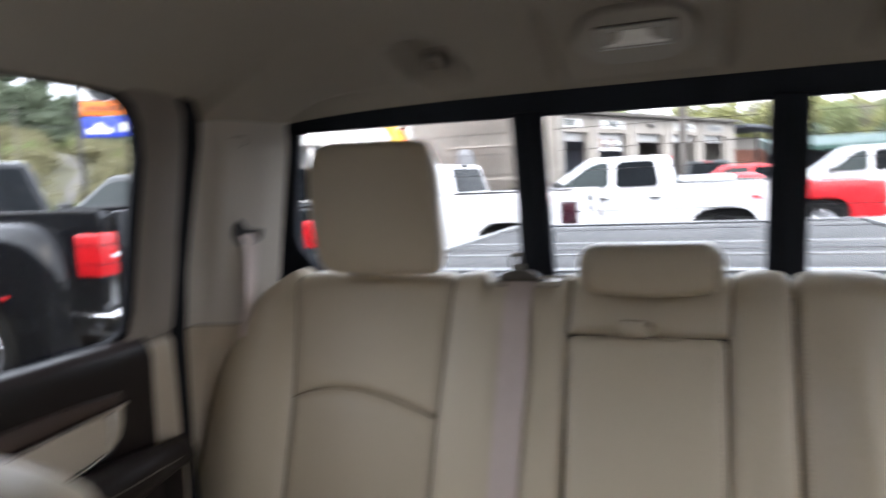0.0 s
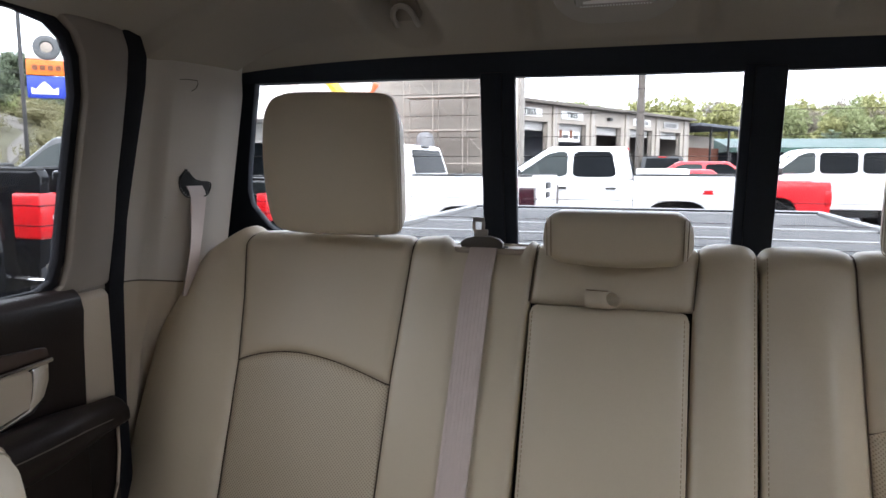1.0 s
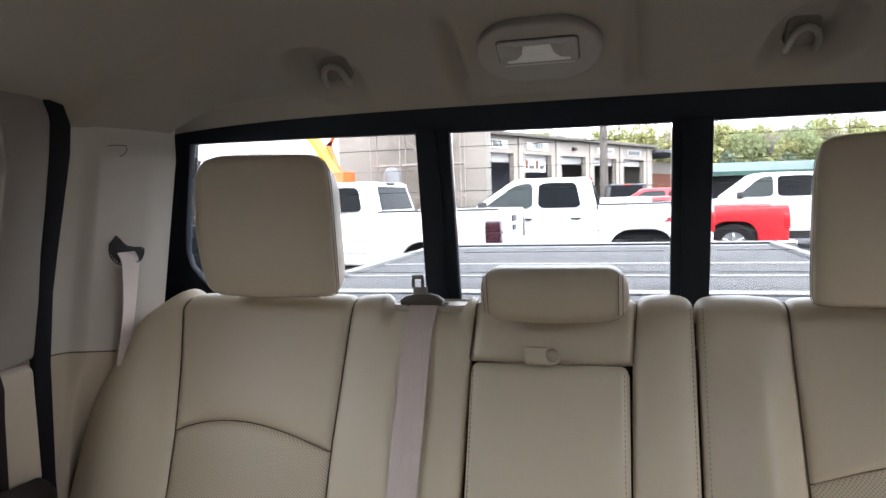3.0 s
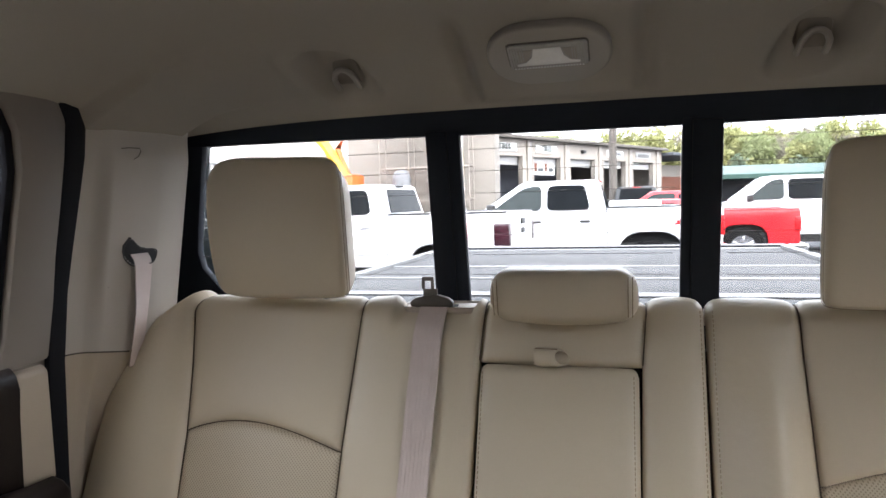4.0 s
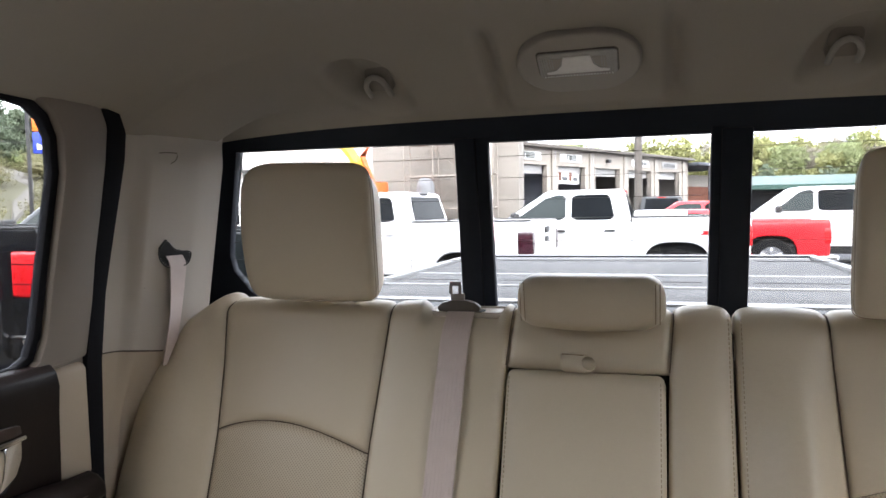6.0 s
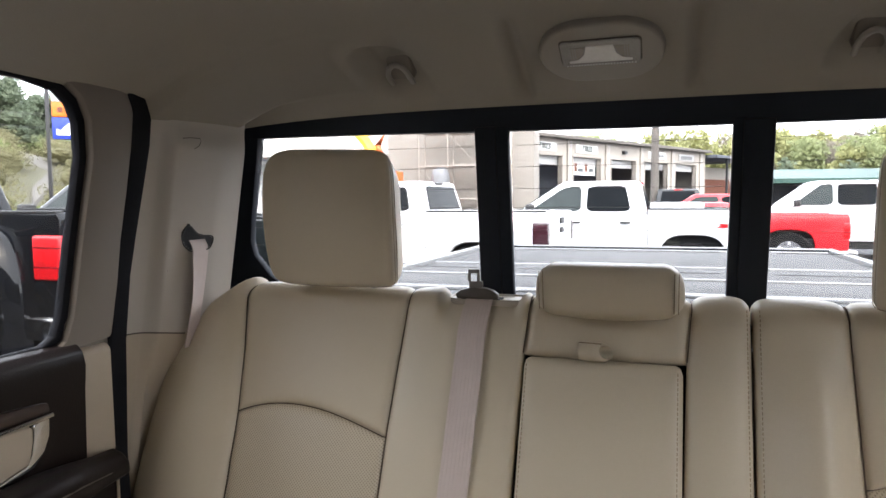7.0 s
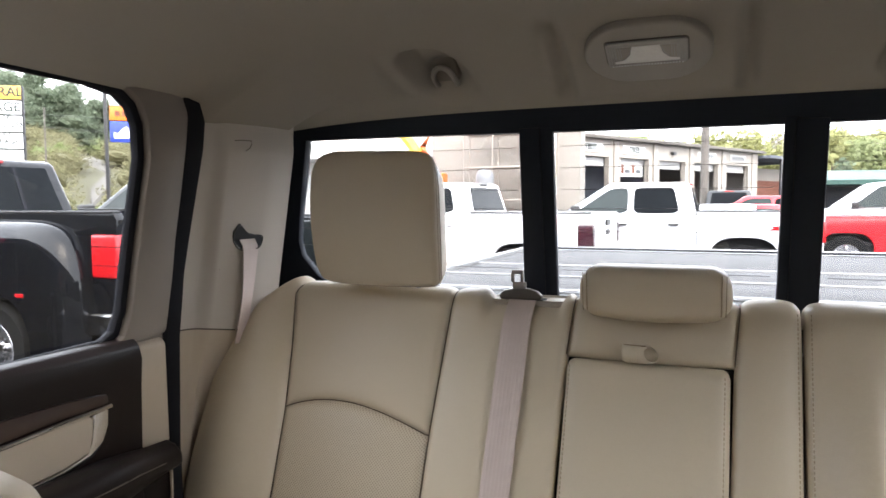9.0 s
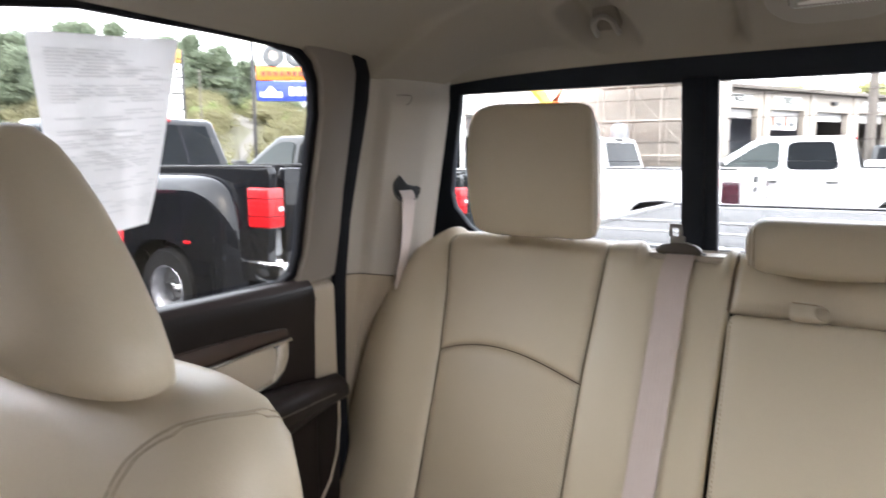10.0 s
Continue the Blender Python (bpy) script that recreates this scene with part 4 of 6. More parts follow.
    small = thing("rear_single_seat", "beige leather single rear seat beside the bench", "car seat")
    inner = [(0.80, 0.406), (1.14, 0.397), (1.22, 0.394), (1.31, 0.391), (1.39, 0.388), (1.455, 0.387), (TOP, 0.387)]
    seat_panel("inner_strip", K(0.244), C(inner), K(0.82), K(TOP), 0.008, M["leather"], small, "", 30, 50, edge=0.0065, sink=0.011, shape=lambda s, t, x, v: (0.034 * smoothstep(0.05, 0.62, s) - 0.034 * smoothstep(0.60, 1.0, s)) * (1 - smoothstep(1.24, 1.42, v)))
    stitches(small, K(0.2515), 0.86, 1.45, 0.004)
    seam_shade_line(small, [(curve_at(inner, v), v) for v in [0.84 + 0.66 * k / 44 for k in range(45)]])
    ar = lambda s: arch(1 - s)
    o2, a2 = [(v, -x) for v, x in outline], [(v, -x) for v, x in seam_a]
    seat_panel("upper_panel", C(inner), C(a2), lambda s: ar(s) + 0.0012, K(TOP), 0.010, M["leather"], small, "", 34, 44)
    seat_panel("perforated_panel", C(inner), C(a2), K(0.82), lambda s: ar(s) - 0.0012, 0.012, M["perforated"], small, "perforated leather centre panel", 34, 44)
    seat_panel("side_bolster", C(a2), C(o2), K(0.82), K(TOP), 0.006, M["leather"], small, "", 30, 50, shape=lambda s, t, x, v: 0.020 * math.sin(math.pi * min(1, (1 - s) * 1.05)) - 0.022 * s ** 3)
    tall_headrest(small, 0.545, -0.010, -1, "tall padded beige leather headrest")
    cushion(small, 0.246, 0.93)
    # shell behind the pads
    tagged(part("seat_back_shell", slab([seat_point(-0.86, 0.80, -0.035), seat_point(0.86, 0.80, -0.035), seat_point(0.80, 1.39, -0.035), seat_point(-0.80, 1.39, -0.035)], (0, 1, 0), 0.02), M["plastic_dark"]), "dark shell behind the rear seat pads", "seat shell", kind="structure")


rear_seats()


# ---------------------------------------------------------------- belts
def belts():
    c = thing("centre_seat_belt", "pale pinkish-beige centre seat belt hanging over the backrest", "seat belt")
    n = 26
    bm = bmesh.new()
    rows = []
    # flat cross-section with shallow ribs along the weave
    ribs = [(-0.0275, 0.0)] + [(-0.0245 + 0.007 * k + d, h) for k in range(8) for d, h in ((-0.0023, 0.0006), (0.0023, 0.0006), (0.0030, 0.0002), (0.0040, 0.0002)) if -0.0245 + 0.007 * k + d < 0.0272] + [(0.0275, 0.0), (0.0275, -0.0016), (-0.0275, -0.0016)]
    for j in range(n + 1):
        v = lerp(0.80, 1.470, j / n)
        xc = lerp(-0.257, -0.247, smoothstep(0.95, 1.45, v))
        h = 0.0135 + 0.0015 * math.sin(v * 21) - 0.023 * smoothstep(1.395, 1.455, v)
        rows.append([bm.verts.new(seat_point(xc + dx, v, h + dh)) for dx, dh in ribs])
    for r, q in zip(rows, rows[1:]):
        for k in range(len(ribs)):
            bm.faces.new((r[k], r[(k + 1) % len(ribs)], q[(k + 1) % len(ribs)], q[k]))
    part("webbing", bm, M["webbing"], c, "ribbed pale belt webbing", sharp=25)
    bez = part("guide_bezel", prism([(-0.238 + x, 0.092 + y) for x, y in rounded(0.172, 0.092, 0.034)], 1.434, 1.4435, "z", 0.004), M["plastic_tan"], c, "tan plastic belt guide")
    part("guide_rim", tube([(-0.238 + x, 0.092 + y, 1.4435) for x, y in rounded(0.160, 0.080, 0.03) + rounded(0.160, 0.080, 0.03)[:1]], 0.0035, 8), M["plastic_tan"], bez, "raised rim of the guide")
    part("slot", box((-0.285, 0.050, 1.444), (-0.206, 0.084, 1.4475), 0.001), M["void"], bez, "black plate in place of the shade in the guide slot")
    t = part("tongue", prism([(-0.294, 1.447), (-0.210, 1.447), (-0.2085, 1.457), (-0.219, 1.465), (-0.236, 1.4695), (-0.264, 1.4695), (-0.284, 1.465), (-0.2955, 1.457)], 0.046, 0.062, "y", 0.004), M["plastic_dark"], c, "grey-brown moulded belt tongue")
    bm = bmesh.new()
    for lo, hi, xa, xb in ((1.466, 1.482, -0.2685, -0.2405), (1.497, 1.505, -0.2705, -0.2475)):
        b2 = box((xa, 0.051, lo), (xb, 0.0545, hi), 0.001)
        me = bpy.data.meshes.new("tmp")
        b2.to_mesh(me)
        bm.from_mesh(me)
        b2.free()
    for xa, xb in ((-0.2715, -0.2650), (-0.2530, -0.2465)):
        b2 = box((xa, 0.0511, 1.481), (xb, 0.0544, 1.498), 0.0006)
        me = bpy.data.meshes.new("tmp")
        b2.to_mesh(me)
        bm.from_mesh(me)
        b2.free()
    part("blade", bm, M["blade"], t, "steel belt blade with a square hole")
    for s in (-1, 1):
        o = thing("shoulder_belt", "pale pinkish-beige shoulder belt running from the pillar slot", "seat belt", group="shoulder belts")
        bm = bmesh.new()
        rows = []
        for j in range(21):
            t_ = j / 20
            z = lerp(1.562, 1.335, t_)
            y = lerp(-0.036, -0.042, t_)
            w = lerp(0.0225, 0.021, smoothstep(0, 0.6, t_))
            x = pillar_x(y, z) + 0.019 + 0.004 * math.sin(math.pi * t_) - 0.012 * (1 - smoothstep(0, 0.08, t_))
            twist = lerp(0.0, 0.010, smoothstep(0, 0.6, t_))
            rows.append([bm.verts.new((-s * (x + dd), y + dy, z)) for dy, dd in ((-w, twist), (w, 0.004), (w, 0.0025), (-w, twist - 0.0015))])
        for r, q in zip(rows, rows[1:]):
            for k in range(4):
                bm.faces.new((r[k], r[(k + 1) % 4], q[(k + 1) % 4], q[k]))
        part("webbing", bm, M["webbing"], o, "", sharp=50)


belts()


# ---------------------------------------------------------------- headliner fittings
def slope_frame(x, y):
    """A frame lying on the sloped rear of the headliner: its z points down into the cab."""
    n = Vector((0, -0.474, -1)).normalized()
    u = Vector((1, 0, 0))
    v = n.cross(u)
    z = 1.83 - 0.474 * (y - 0.14)
    m = Matrix((u, v, n)).transposed().to_4x4()
    m.translation = (x, y, z)
    return m


def dome_lamp():
    d = new("ceiling_lamp")
    d.matrix_world = slope_frame(-0.0105, -0.006) @ Matrix.Translation((0, 0.026, 0.011))
    tagged(d, "unlit cargo lamp with grey oval bezel on the headliner", "lamp")
    part("bezel", prism(rounded(0.206, 0.152, 0.074, 8), 0.000, 0.020, "z", 0.006, 3), M["bezel"], d, "grey-brown oval plastic bezel")
    d = part("lens_unit", prism(rounded(0.134, 0.066, 0.008, 3), 0.012, 0.0205, "z", 0.001), M["plastic_dark"], d, "dark lens surround")
    d.location = (0, 0.010, 0)
    le = d
    part("lens", prism(rounded(0.130, 0.062, 0.006, 3), 0.020, 0.026, "z", 0.003), M["lens"], d, "clear ribbed lens")
    for k in range(6):
        for s in (-1, 1):
            part("rib", box((s * (0.060 - 0.004 * k) - 0.0009, -0.027, 0.0262), (s * (0.060 - 0.004 * k) + 0.0009, 0.027, 0.0272)), M["lens"], le)
    part("reflector", prism([(-0.052, -0.020), (0.052, -0.020), (0.052, -0.014), (0.036, -0.011), (0.026, 0.002), (0.022, 0.023), (-0.022, 0.023), (-0.026, 0.002), (-0.036, -0.011), (-0.052, -0.014)], 0.0262, 0.0275, "z", 0.0006), M["reflector"], le, "reflector behind the lens, its bright reflection put in as white")
    # shade on both sides of the reflector, put in as a darker colour
    for s in (-1, 1):
        part("side_cup", prism([(s * 0.047, -0.011), (s * 0.037, -0.009), (s * 0.0285, 0.004), (s * 0.0245, 0.020), (s * 0.047, 0.020)], 0.0262, 0.0268, "z"), M["bezel"], le, "side of the reflector, its shade put in as a darker colour")
    for k in range(24):
        bead = part("bead", lathe([(0.0016, 0.0), (0.0013, 0.0014), (0.0, 0.0018)], 6, "z"), M["sign_white"], le)
        bead.location = (-0.056 + 0.112 * k / 23, -0.0265, 0.0262)


def coat_hook(x, y):
    h = new("coat_hook")
    h.matrix_world = slope_frame(x, y) @ Matrix.Translation((0, 0, -0.012)) @ Matrix.Rotation(radians(-27), 4, "X")
    tagged(h, "beige plastic coat hook in a headliner recess", "coat hook", group="coat hooks")
    plate = [(-0.026, -0.028), (0.026, -0.028)] + [(0.026 * math.cos(a), 0.008 + 0.026 * math.sin(a)) for a in [math.pi * k / 14 for k in range(15)]]
    part("base", prism(plate, -0.042, -0.014, "z", 0.004), M["frame_trim"], h, "darker hook base")
    hk = [(-0.0215, -0.036, -0.014), (-0.0215, -0.020, -0.004), (-0.0205, -0.008, 0.001), (-0.0155, 0.004, 0.003), (-0.008, 0.0105, 0.004), (0.0, 0.0125, 0.004), (0.008, 0.0105, 0.004), (0.0155, 0.004, 0.003), (0.0205, -0.008, 0.001), (0.0215, -0.020, -0.004), (0.0215, -0.036, -0.014)]
    part("hook", tube(hk, 0.0056, 10), M["bezel"], h, "curved double-ended hook")


dome_lamp()
for hx, hy in HOOKS:
    coat_hook(hx, hy + 0.006)


# ---------------------------------------------------------------- front passenger seat and paper
def front_seat():
    f = thing("front_seat", "beige leather front passenger seat with stitched shoulder", "car seat")
    # backrest: broad rounded shell; rows of height, half width, middle, half depth
    shell = ((0.90, 0.255, -0.985, 0.105), (1.05, 0.265, -0.965, 0.105), (1.18, 0.262, -0.945, 0.10), (1.29, 0.25, -0.925, 0.092), (1.36, 0.235, -0.915, 0.082), (1.405, 0.225, -0.91, 0.072), (1.432, 0.20, -0.905, 0.06), (1.447, 0.165, -0.902, 0.042), (1.453, 0.10, -0.90, 0.02), (1.454, 0.02, -0.90, 0.006))
    shell = [(z - 0.020, hw + 0.008, yc, dep) for z, hw, yc, dep in shell]

    def skin(z, a, out=0.0):
        hw, yc, dep = (curve_at([(r[0], r[k]) for r in shell], z) + o for k, o in ((1, out), (2, 0), (3, out)))
        ca, sa = math.cos(a), math.sin(a)
        return (-0.583 + hw * math.copysign(abs(ca) ** 0.55, ca), yc + dep * math.copysign(abs(sa) ** 0.7, sa), z)

    bm = bmesh.new()
    rows = [[bm.verts.new(skin(r[0], 2 * math.pi * k / 48)) for k in range(48)] for r in shell]
    for a, b in zip(rows, rows[1:]):
        for k in range(48):
            bm.faces.new((a[k], a[(k + 1) % 48], b[(k + 1) % 48], b[k]))
    bm.faces.new(rows[-1])
    bm.faces.new(rows[0][::-1])
    back = part("backrest", bm, M["leather"], f, "", sharp=80)
    bm = bmesh.new()
    rows = []
    for z, hw, yc, dep in ((1.436, 0.15, -0.935, 0.030), (1.441, 0.185, -0.935, 0.05), (1.465, 0.190, -0.945, 0.058), (1.50, 0.173, -0.945, 0.058), (1.55, 0.138, -0.945, 0.056), (1.60, 0.098, -0.945, 0.05), (1.635, 0.064, -0.945, 0.044), (1.662, 0.036, -0.945, 0.034), (1.680, 0.014, -0.945, 0.018), (1.684, 0.004, -0.945, 0.006)):
        ring = []
        for k in range(32):
            a = 2 * math.pi * k / 32
            ca, sa = math.cos(a), math.sin(a)
            ring.append(bm.verts.new((-0.655 + 1.06 * hw * math.copysign(abs(ca) ** 0.6, ca), yc + dep * math.copysign(abs(sa) ** 0.7, sa), z - 0.014)))
        rows.append(ring)
    for a, b in zip(rows, rows[1:]):
        for k in range(32):
            bm.faces.new((a[k], a[(k + 1) % 32], b[(k + 1) % 32], b[k]))
    bm.faces.new(rows[-1])
    bm.faces.new(rows[0][::-1])
    part("headrest", bm, M["leather"], f, "tall tapering leather headrest", sharp=80)
    rear_edge = [(-0.86, 1.415), (-0.873, 1.424), (-0.90, 1.432), (-0.932, 1.435), (-0.956, 1.430), (-0.973, 1.413), (-0.984, 1.388), (-0.994, 1.36), (-1.0, 1.32), (-1.004, 1.25), (-1.005, 1.15)]
    depth_x = [(-1.005, -0.492), (-0.994, -0.482), (-0.984, -0.476), (-0.973, -0.460), (-0.956, -0.441), (-0.932, -0.416), (-0.90, -0.400), (-0.873, -0.403), (-0.86, -0.41)]
    for off in (0.0, 0.009):
        run = []
        for k in range(50):
            q = k / 49 * (len(rear_edge) - 1)
            i_ = min(int(q), len(rear_edge) - 2)
            (ya, za), (yb, zb) = rear_edge[i_], rear_edge[i_ + 1]
            y, z = lerp(ya, yb, q - i_), lerp(za, zb, q - i_)
            y += off * smoothstep(1.43, 1.36, z)
            z -= off * smoothstep(1.35, 1.425, z)
            run.append((curve_at(depth_x, y) + 0.019, y, z - 0.020))
        smooth = [Vector(p) for p in run]
        for _ in range(12):
            smooth = [smooth[0]] + [(a_ + b_ * 2 + c_) / 4 for a_, b_, c_ in zip(smooth, smooth[1:], smooth[2:])] + [smooth[-1]]
        tree = BVHTree.FromPolygons([v.co[:] for v in back.data.vertices], [tuple(p.vertices) for p in back.data.polygons])
        on = [tree.find_nearest(p) for p in smooth]
        part("shoulder_seam", tube([p[0] + p[1] * 0.0003 for p in on], 0.0009, 6), M["seam"], back, "stitched shoulder seam")
    part("seat_cushion", box((-0.86, -1.55, 0.82), (-0.34, -0.98, 1.0), 0.06, 4), M["leather"], f)
    return f


tagged(copy_thing(front_seat(), pose(1.18, 0, 0)), "beige leather driver's seat with stitched shoulder")


def paper_sheet():
    p = thing("paper_form", "white printed sheet stuck inside the side window", "paper")
    y0, y1, z0, z1 = -0.832, -0.612, 1.518, 1.795

    def at(u, v, off=0.0):
        y = lerp(y0, y1, u)
        y += -0.04 * (1 - v) * (u > 0.5) * (u - 0.5) * 2 + 0.045 * (1 - v) * (1 - u)
        z = lerp(z0, z1, v) + 0.018 * u
        return Vector((side_x(z) + 0.012 + off + 0.012 * math.sin(3.0 * v) * (1 - v) + 0.002 * math.sin(9 * u), y, z))

    bm = bmesh.new()
    g = [[bm.verts.new(at(i / 16, j / 20)) for i in range(17)] for j in range(21)]
    for j in range(20):
        for i in range(16):
            bm.faces.new((g[j][i], g[j][i + 1], g[j + 1][i + 1], g[j + 1][i]))
    bmesh.ops.solidify(bm, geom=bm.faces[:], thickness=0.0004)
    part("sheet", bm, M["paper"], p)
    rnd = random.Random(4)
    v = 0.93
    while v > 0.10:
        u = 0.08
        while u < 0.86:
            w = rnd.uniform(0.1, 0.3)
            if rnd.random() < 0.72:
                e = min(0.94, u + w)
                hh = 0.0042
                bm = bmesh.new()
                k = [[bm.verts.new(at(lerp(u, e, i / 4), v - q * hh, 0.0014)) for i in range(5)] for q in (0, 1)]
                for i in range(4):
                    bm.faces.new((k[0][i], k[0][i + 1], k[1][i + 1], k[1][i]))
                part("print_bar", bm, M["ink"], p, "", 0)
            u += w + 0.05
        v -= 0.0155 if rnd.random() < 0.9 else 0.045


paper_sheet()


# ---------------------------------------------------------------- ground
def ground_z(y):
    """The lot climbs gently behind the parked rows."""
    return 0.02 * min(42, max(0, y - 18))


bm = bmesh.new()
rows = [[bm.verts.new((x, y, ground_z(y))) for x in (-2500, -300, -60, 0, 60, 300, 2500)] for y in (-2500, -200, 0, 18, 30, 45, 60, 200, 2500)]
for r, q in zip(rows, rows[1:]):
    for k in range(6):
        bm.faces.new((r[k], r[k + 1], q[k + 1], q[k]))
tagged(part("ground", bm, M["asphalt"]), "grey asphalt of a large parking lot", "ground", kind="structure")


# unseen wall, added to hold back low sky light from ahead
tagged(part("wall_showroom", box((-40, -9.5, 0), (40, -8.5, 5.5), 0.02), M["showroom"]), "plain dark brown unseen wall, added to block light from the front", "wall", kind="structure")


# ---------------------------------------------------------------- own pickup bed
def own_bed():
    b = thing("pickup_bed", "pickup bed under a folding grey tonneau cover", "pickup bed")
    for s in (-1, 1):
        part("bed_side", box((min(s * 0.86, s * 0.99), 0.32, 0.6), (max(s * 0.86, s * 0.99), 2.62, 1.345), 0.03, 3), M["dark_paint"], b)
        part("side_rail", prism([(s * 0.865, 1.345), (s * 0.925, 1.345), (s * 0.925, 1.372), (s * 0.90, 1.384), (s * 0.865, 1.384)], 0.36, 2.58, "y", 0.004), M["alu"], b, "bright aluminium side rail")
    part("tailgate", box((-0.86, 2.54, 0.62), (0.86, 2.62, 1.35), 0.02), M["dark_paint"], b)
    cov = part("tonneau_cover", box((-0.862, 0.38, 1.345), (0.862, 2.52, 1.356), 0.003), M["black_plastic"], b, "folding tonneau cover")
    for y0, y1 in ((0.405, 0.72), (0.815, 1.135), (1.185, 1.545), (1.60, 2.44)):
        part("cover_panel", box((-0.857, y0, 1.352), (0.857, y1, 1.369), 0.004), M["tonneau"], cov, "grey speckled panel")
    for y, w in ((0.745, 0.012), (0.78, 0.018), (1.16, 0.012), (1.572, 0.014), (2.47, 0.028)):
        part("hinge_bar", box((-0.86, y - w, 1.356), (0.86, y + w, 1.374), 0.004), M["alu"], cov, "aluminium hinge bar")
    part("end_seal", box((-0.88, 2.492, 1.352), (0.88, 2.506, 1.383), 0.003), M["rubber"], b, "black rubber end seal")
    part("end_rail", box((-0.90, 2.505, 1.35), (0.90, 2.56, 1.386), 0.008), M["alu"], b, "aluminium end rail")


own_bed()


# ---------------------------------------------------------------- vehicles
def wheel(parent, x, y, r, w, side, spokes=6, dish=False):
    """A wheel with its outer face towards side (-1 or 1 along y)."""
    e = part("wheel", lathe([(r * 0.60, -w / 2), (r * 0.92, -w / 2), (r * 0.985, -w * 0.36), (r, -w * 0.2), (r, w * 0.2), (r * 0.985, w * 0.36), (r * 0.92, w / 2), (r * 0.60, w / 2), (r * 0.60, -w / 2)], 36), M["tyre"], parent, "black rubber tyre and alloy rim")
    e.location = (x, y, r)
    o = side * w * 0.5
    rim = part("rim", lathe([(r * 0.61, o * 0.96), (r * 0.60, o * 1.02), (r * 0.55, o * 0.98), (r * 0.53, o * 0.5), (r * 0.2, o * 0.45), (0.001, o * 0.45)], 32), M["rim"], e)
    if dish:
        part("dish", lathe([(r * 0.56, o * 0.98), (r * 0.53, o * 0.45), (r * 0.44, o * 0.10), (r * 0.36, o * 0.02), (r * 0.33, o * 0.35), (r * 0.30, o * 0.42), (r * 0.17, o * 0.42), (r * 0.16, o * 0.75), (0.001, o * 0.78)], 32), M["chrome"], e, "deep polished dish of a dual wheel")
        for k in range(8):
            a = 2 * math.pi * k / 8
            nut = part("lug_nut", lathe([(0.016, o * 0.40), (0.015, o * 0.58), (0.001, o * 0.60)], 6), M["black_plastic"], e)
            nut.location = (r * 0.235 * math.cos(a), 0, r * 0.235 * math.sin(a))
            hole = part("hand_hole", lathe([(0.022, o * 0.13), (0.001, o * 0.13)], 10), M["void"], e)
            hole.location = (r * 0.40 * math.cos(a + 0.39), 0, r * 0.40 * math.sin(a + 0.39))
        return e
    for k in range(spokes):
        a = 2 * math.pi * k / spokes
        bm = prism([(-0.035, r * 0.10), (0.035, r * 0.10), (0.026, r * 0.56), (-0.026, r * 0.56)], o * 0.55, o * 0.92, "y", 0.006)
        bmesh.ops.rotate(bm, verts=bm.verts, matrix=Matrix.Rotation(a, 3, "Y"))
        part("spoke", bm, M["rim"], rim)
    part("hub", lathe([(0.001, o * 0.98), (r * 0.13, o * 0.98), (r * 0.16, o * 0.5)], 16), M["chrome"], rim)
    return e


def arch_points(cx, cz, r, n=14):
    """Corners of a round wheel opening, walked along increasing x."""
    sq = lambda q: math.copysign(abs(q) ** 0.66, q) if abs(q) > 1e-9 else 0.0
    return [(cx - r * sq(math.cos(math.pi * k / n)), cz + r * sq(math.sin(math.pi * k / n))) for k in range(n + 1)]


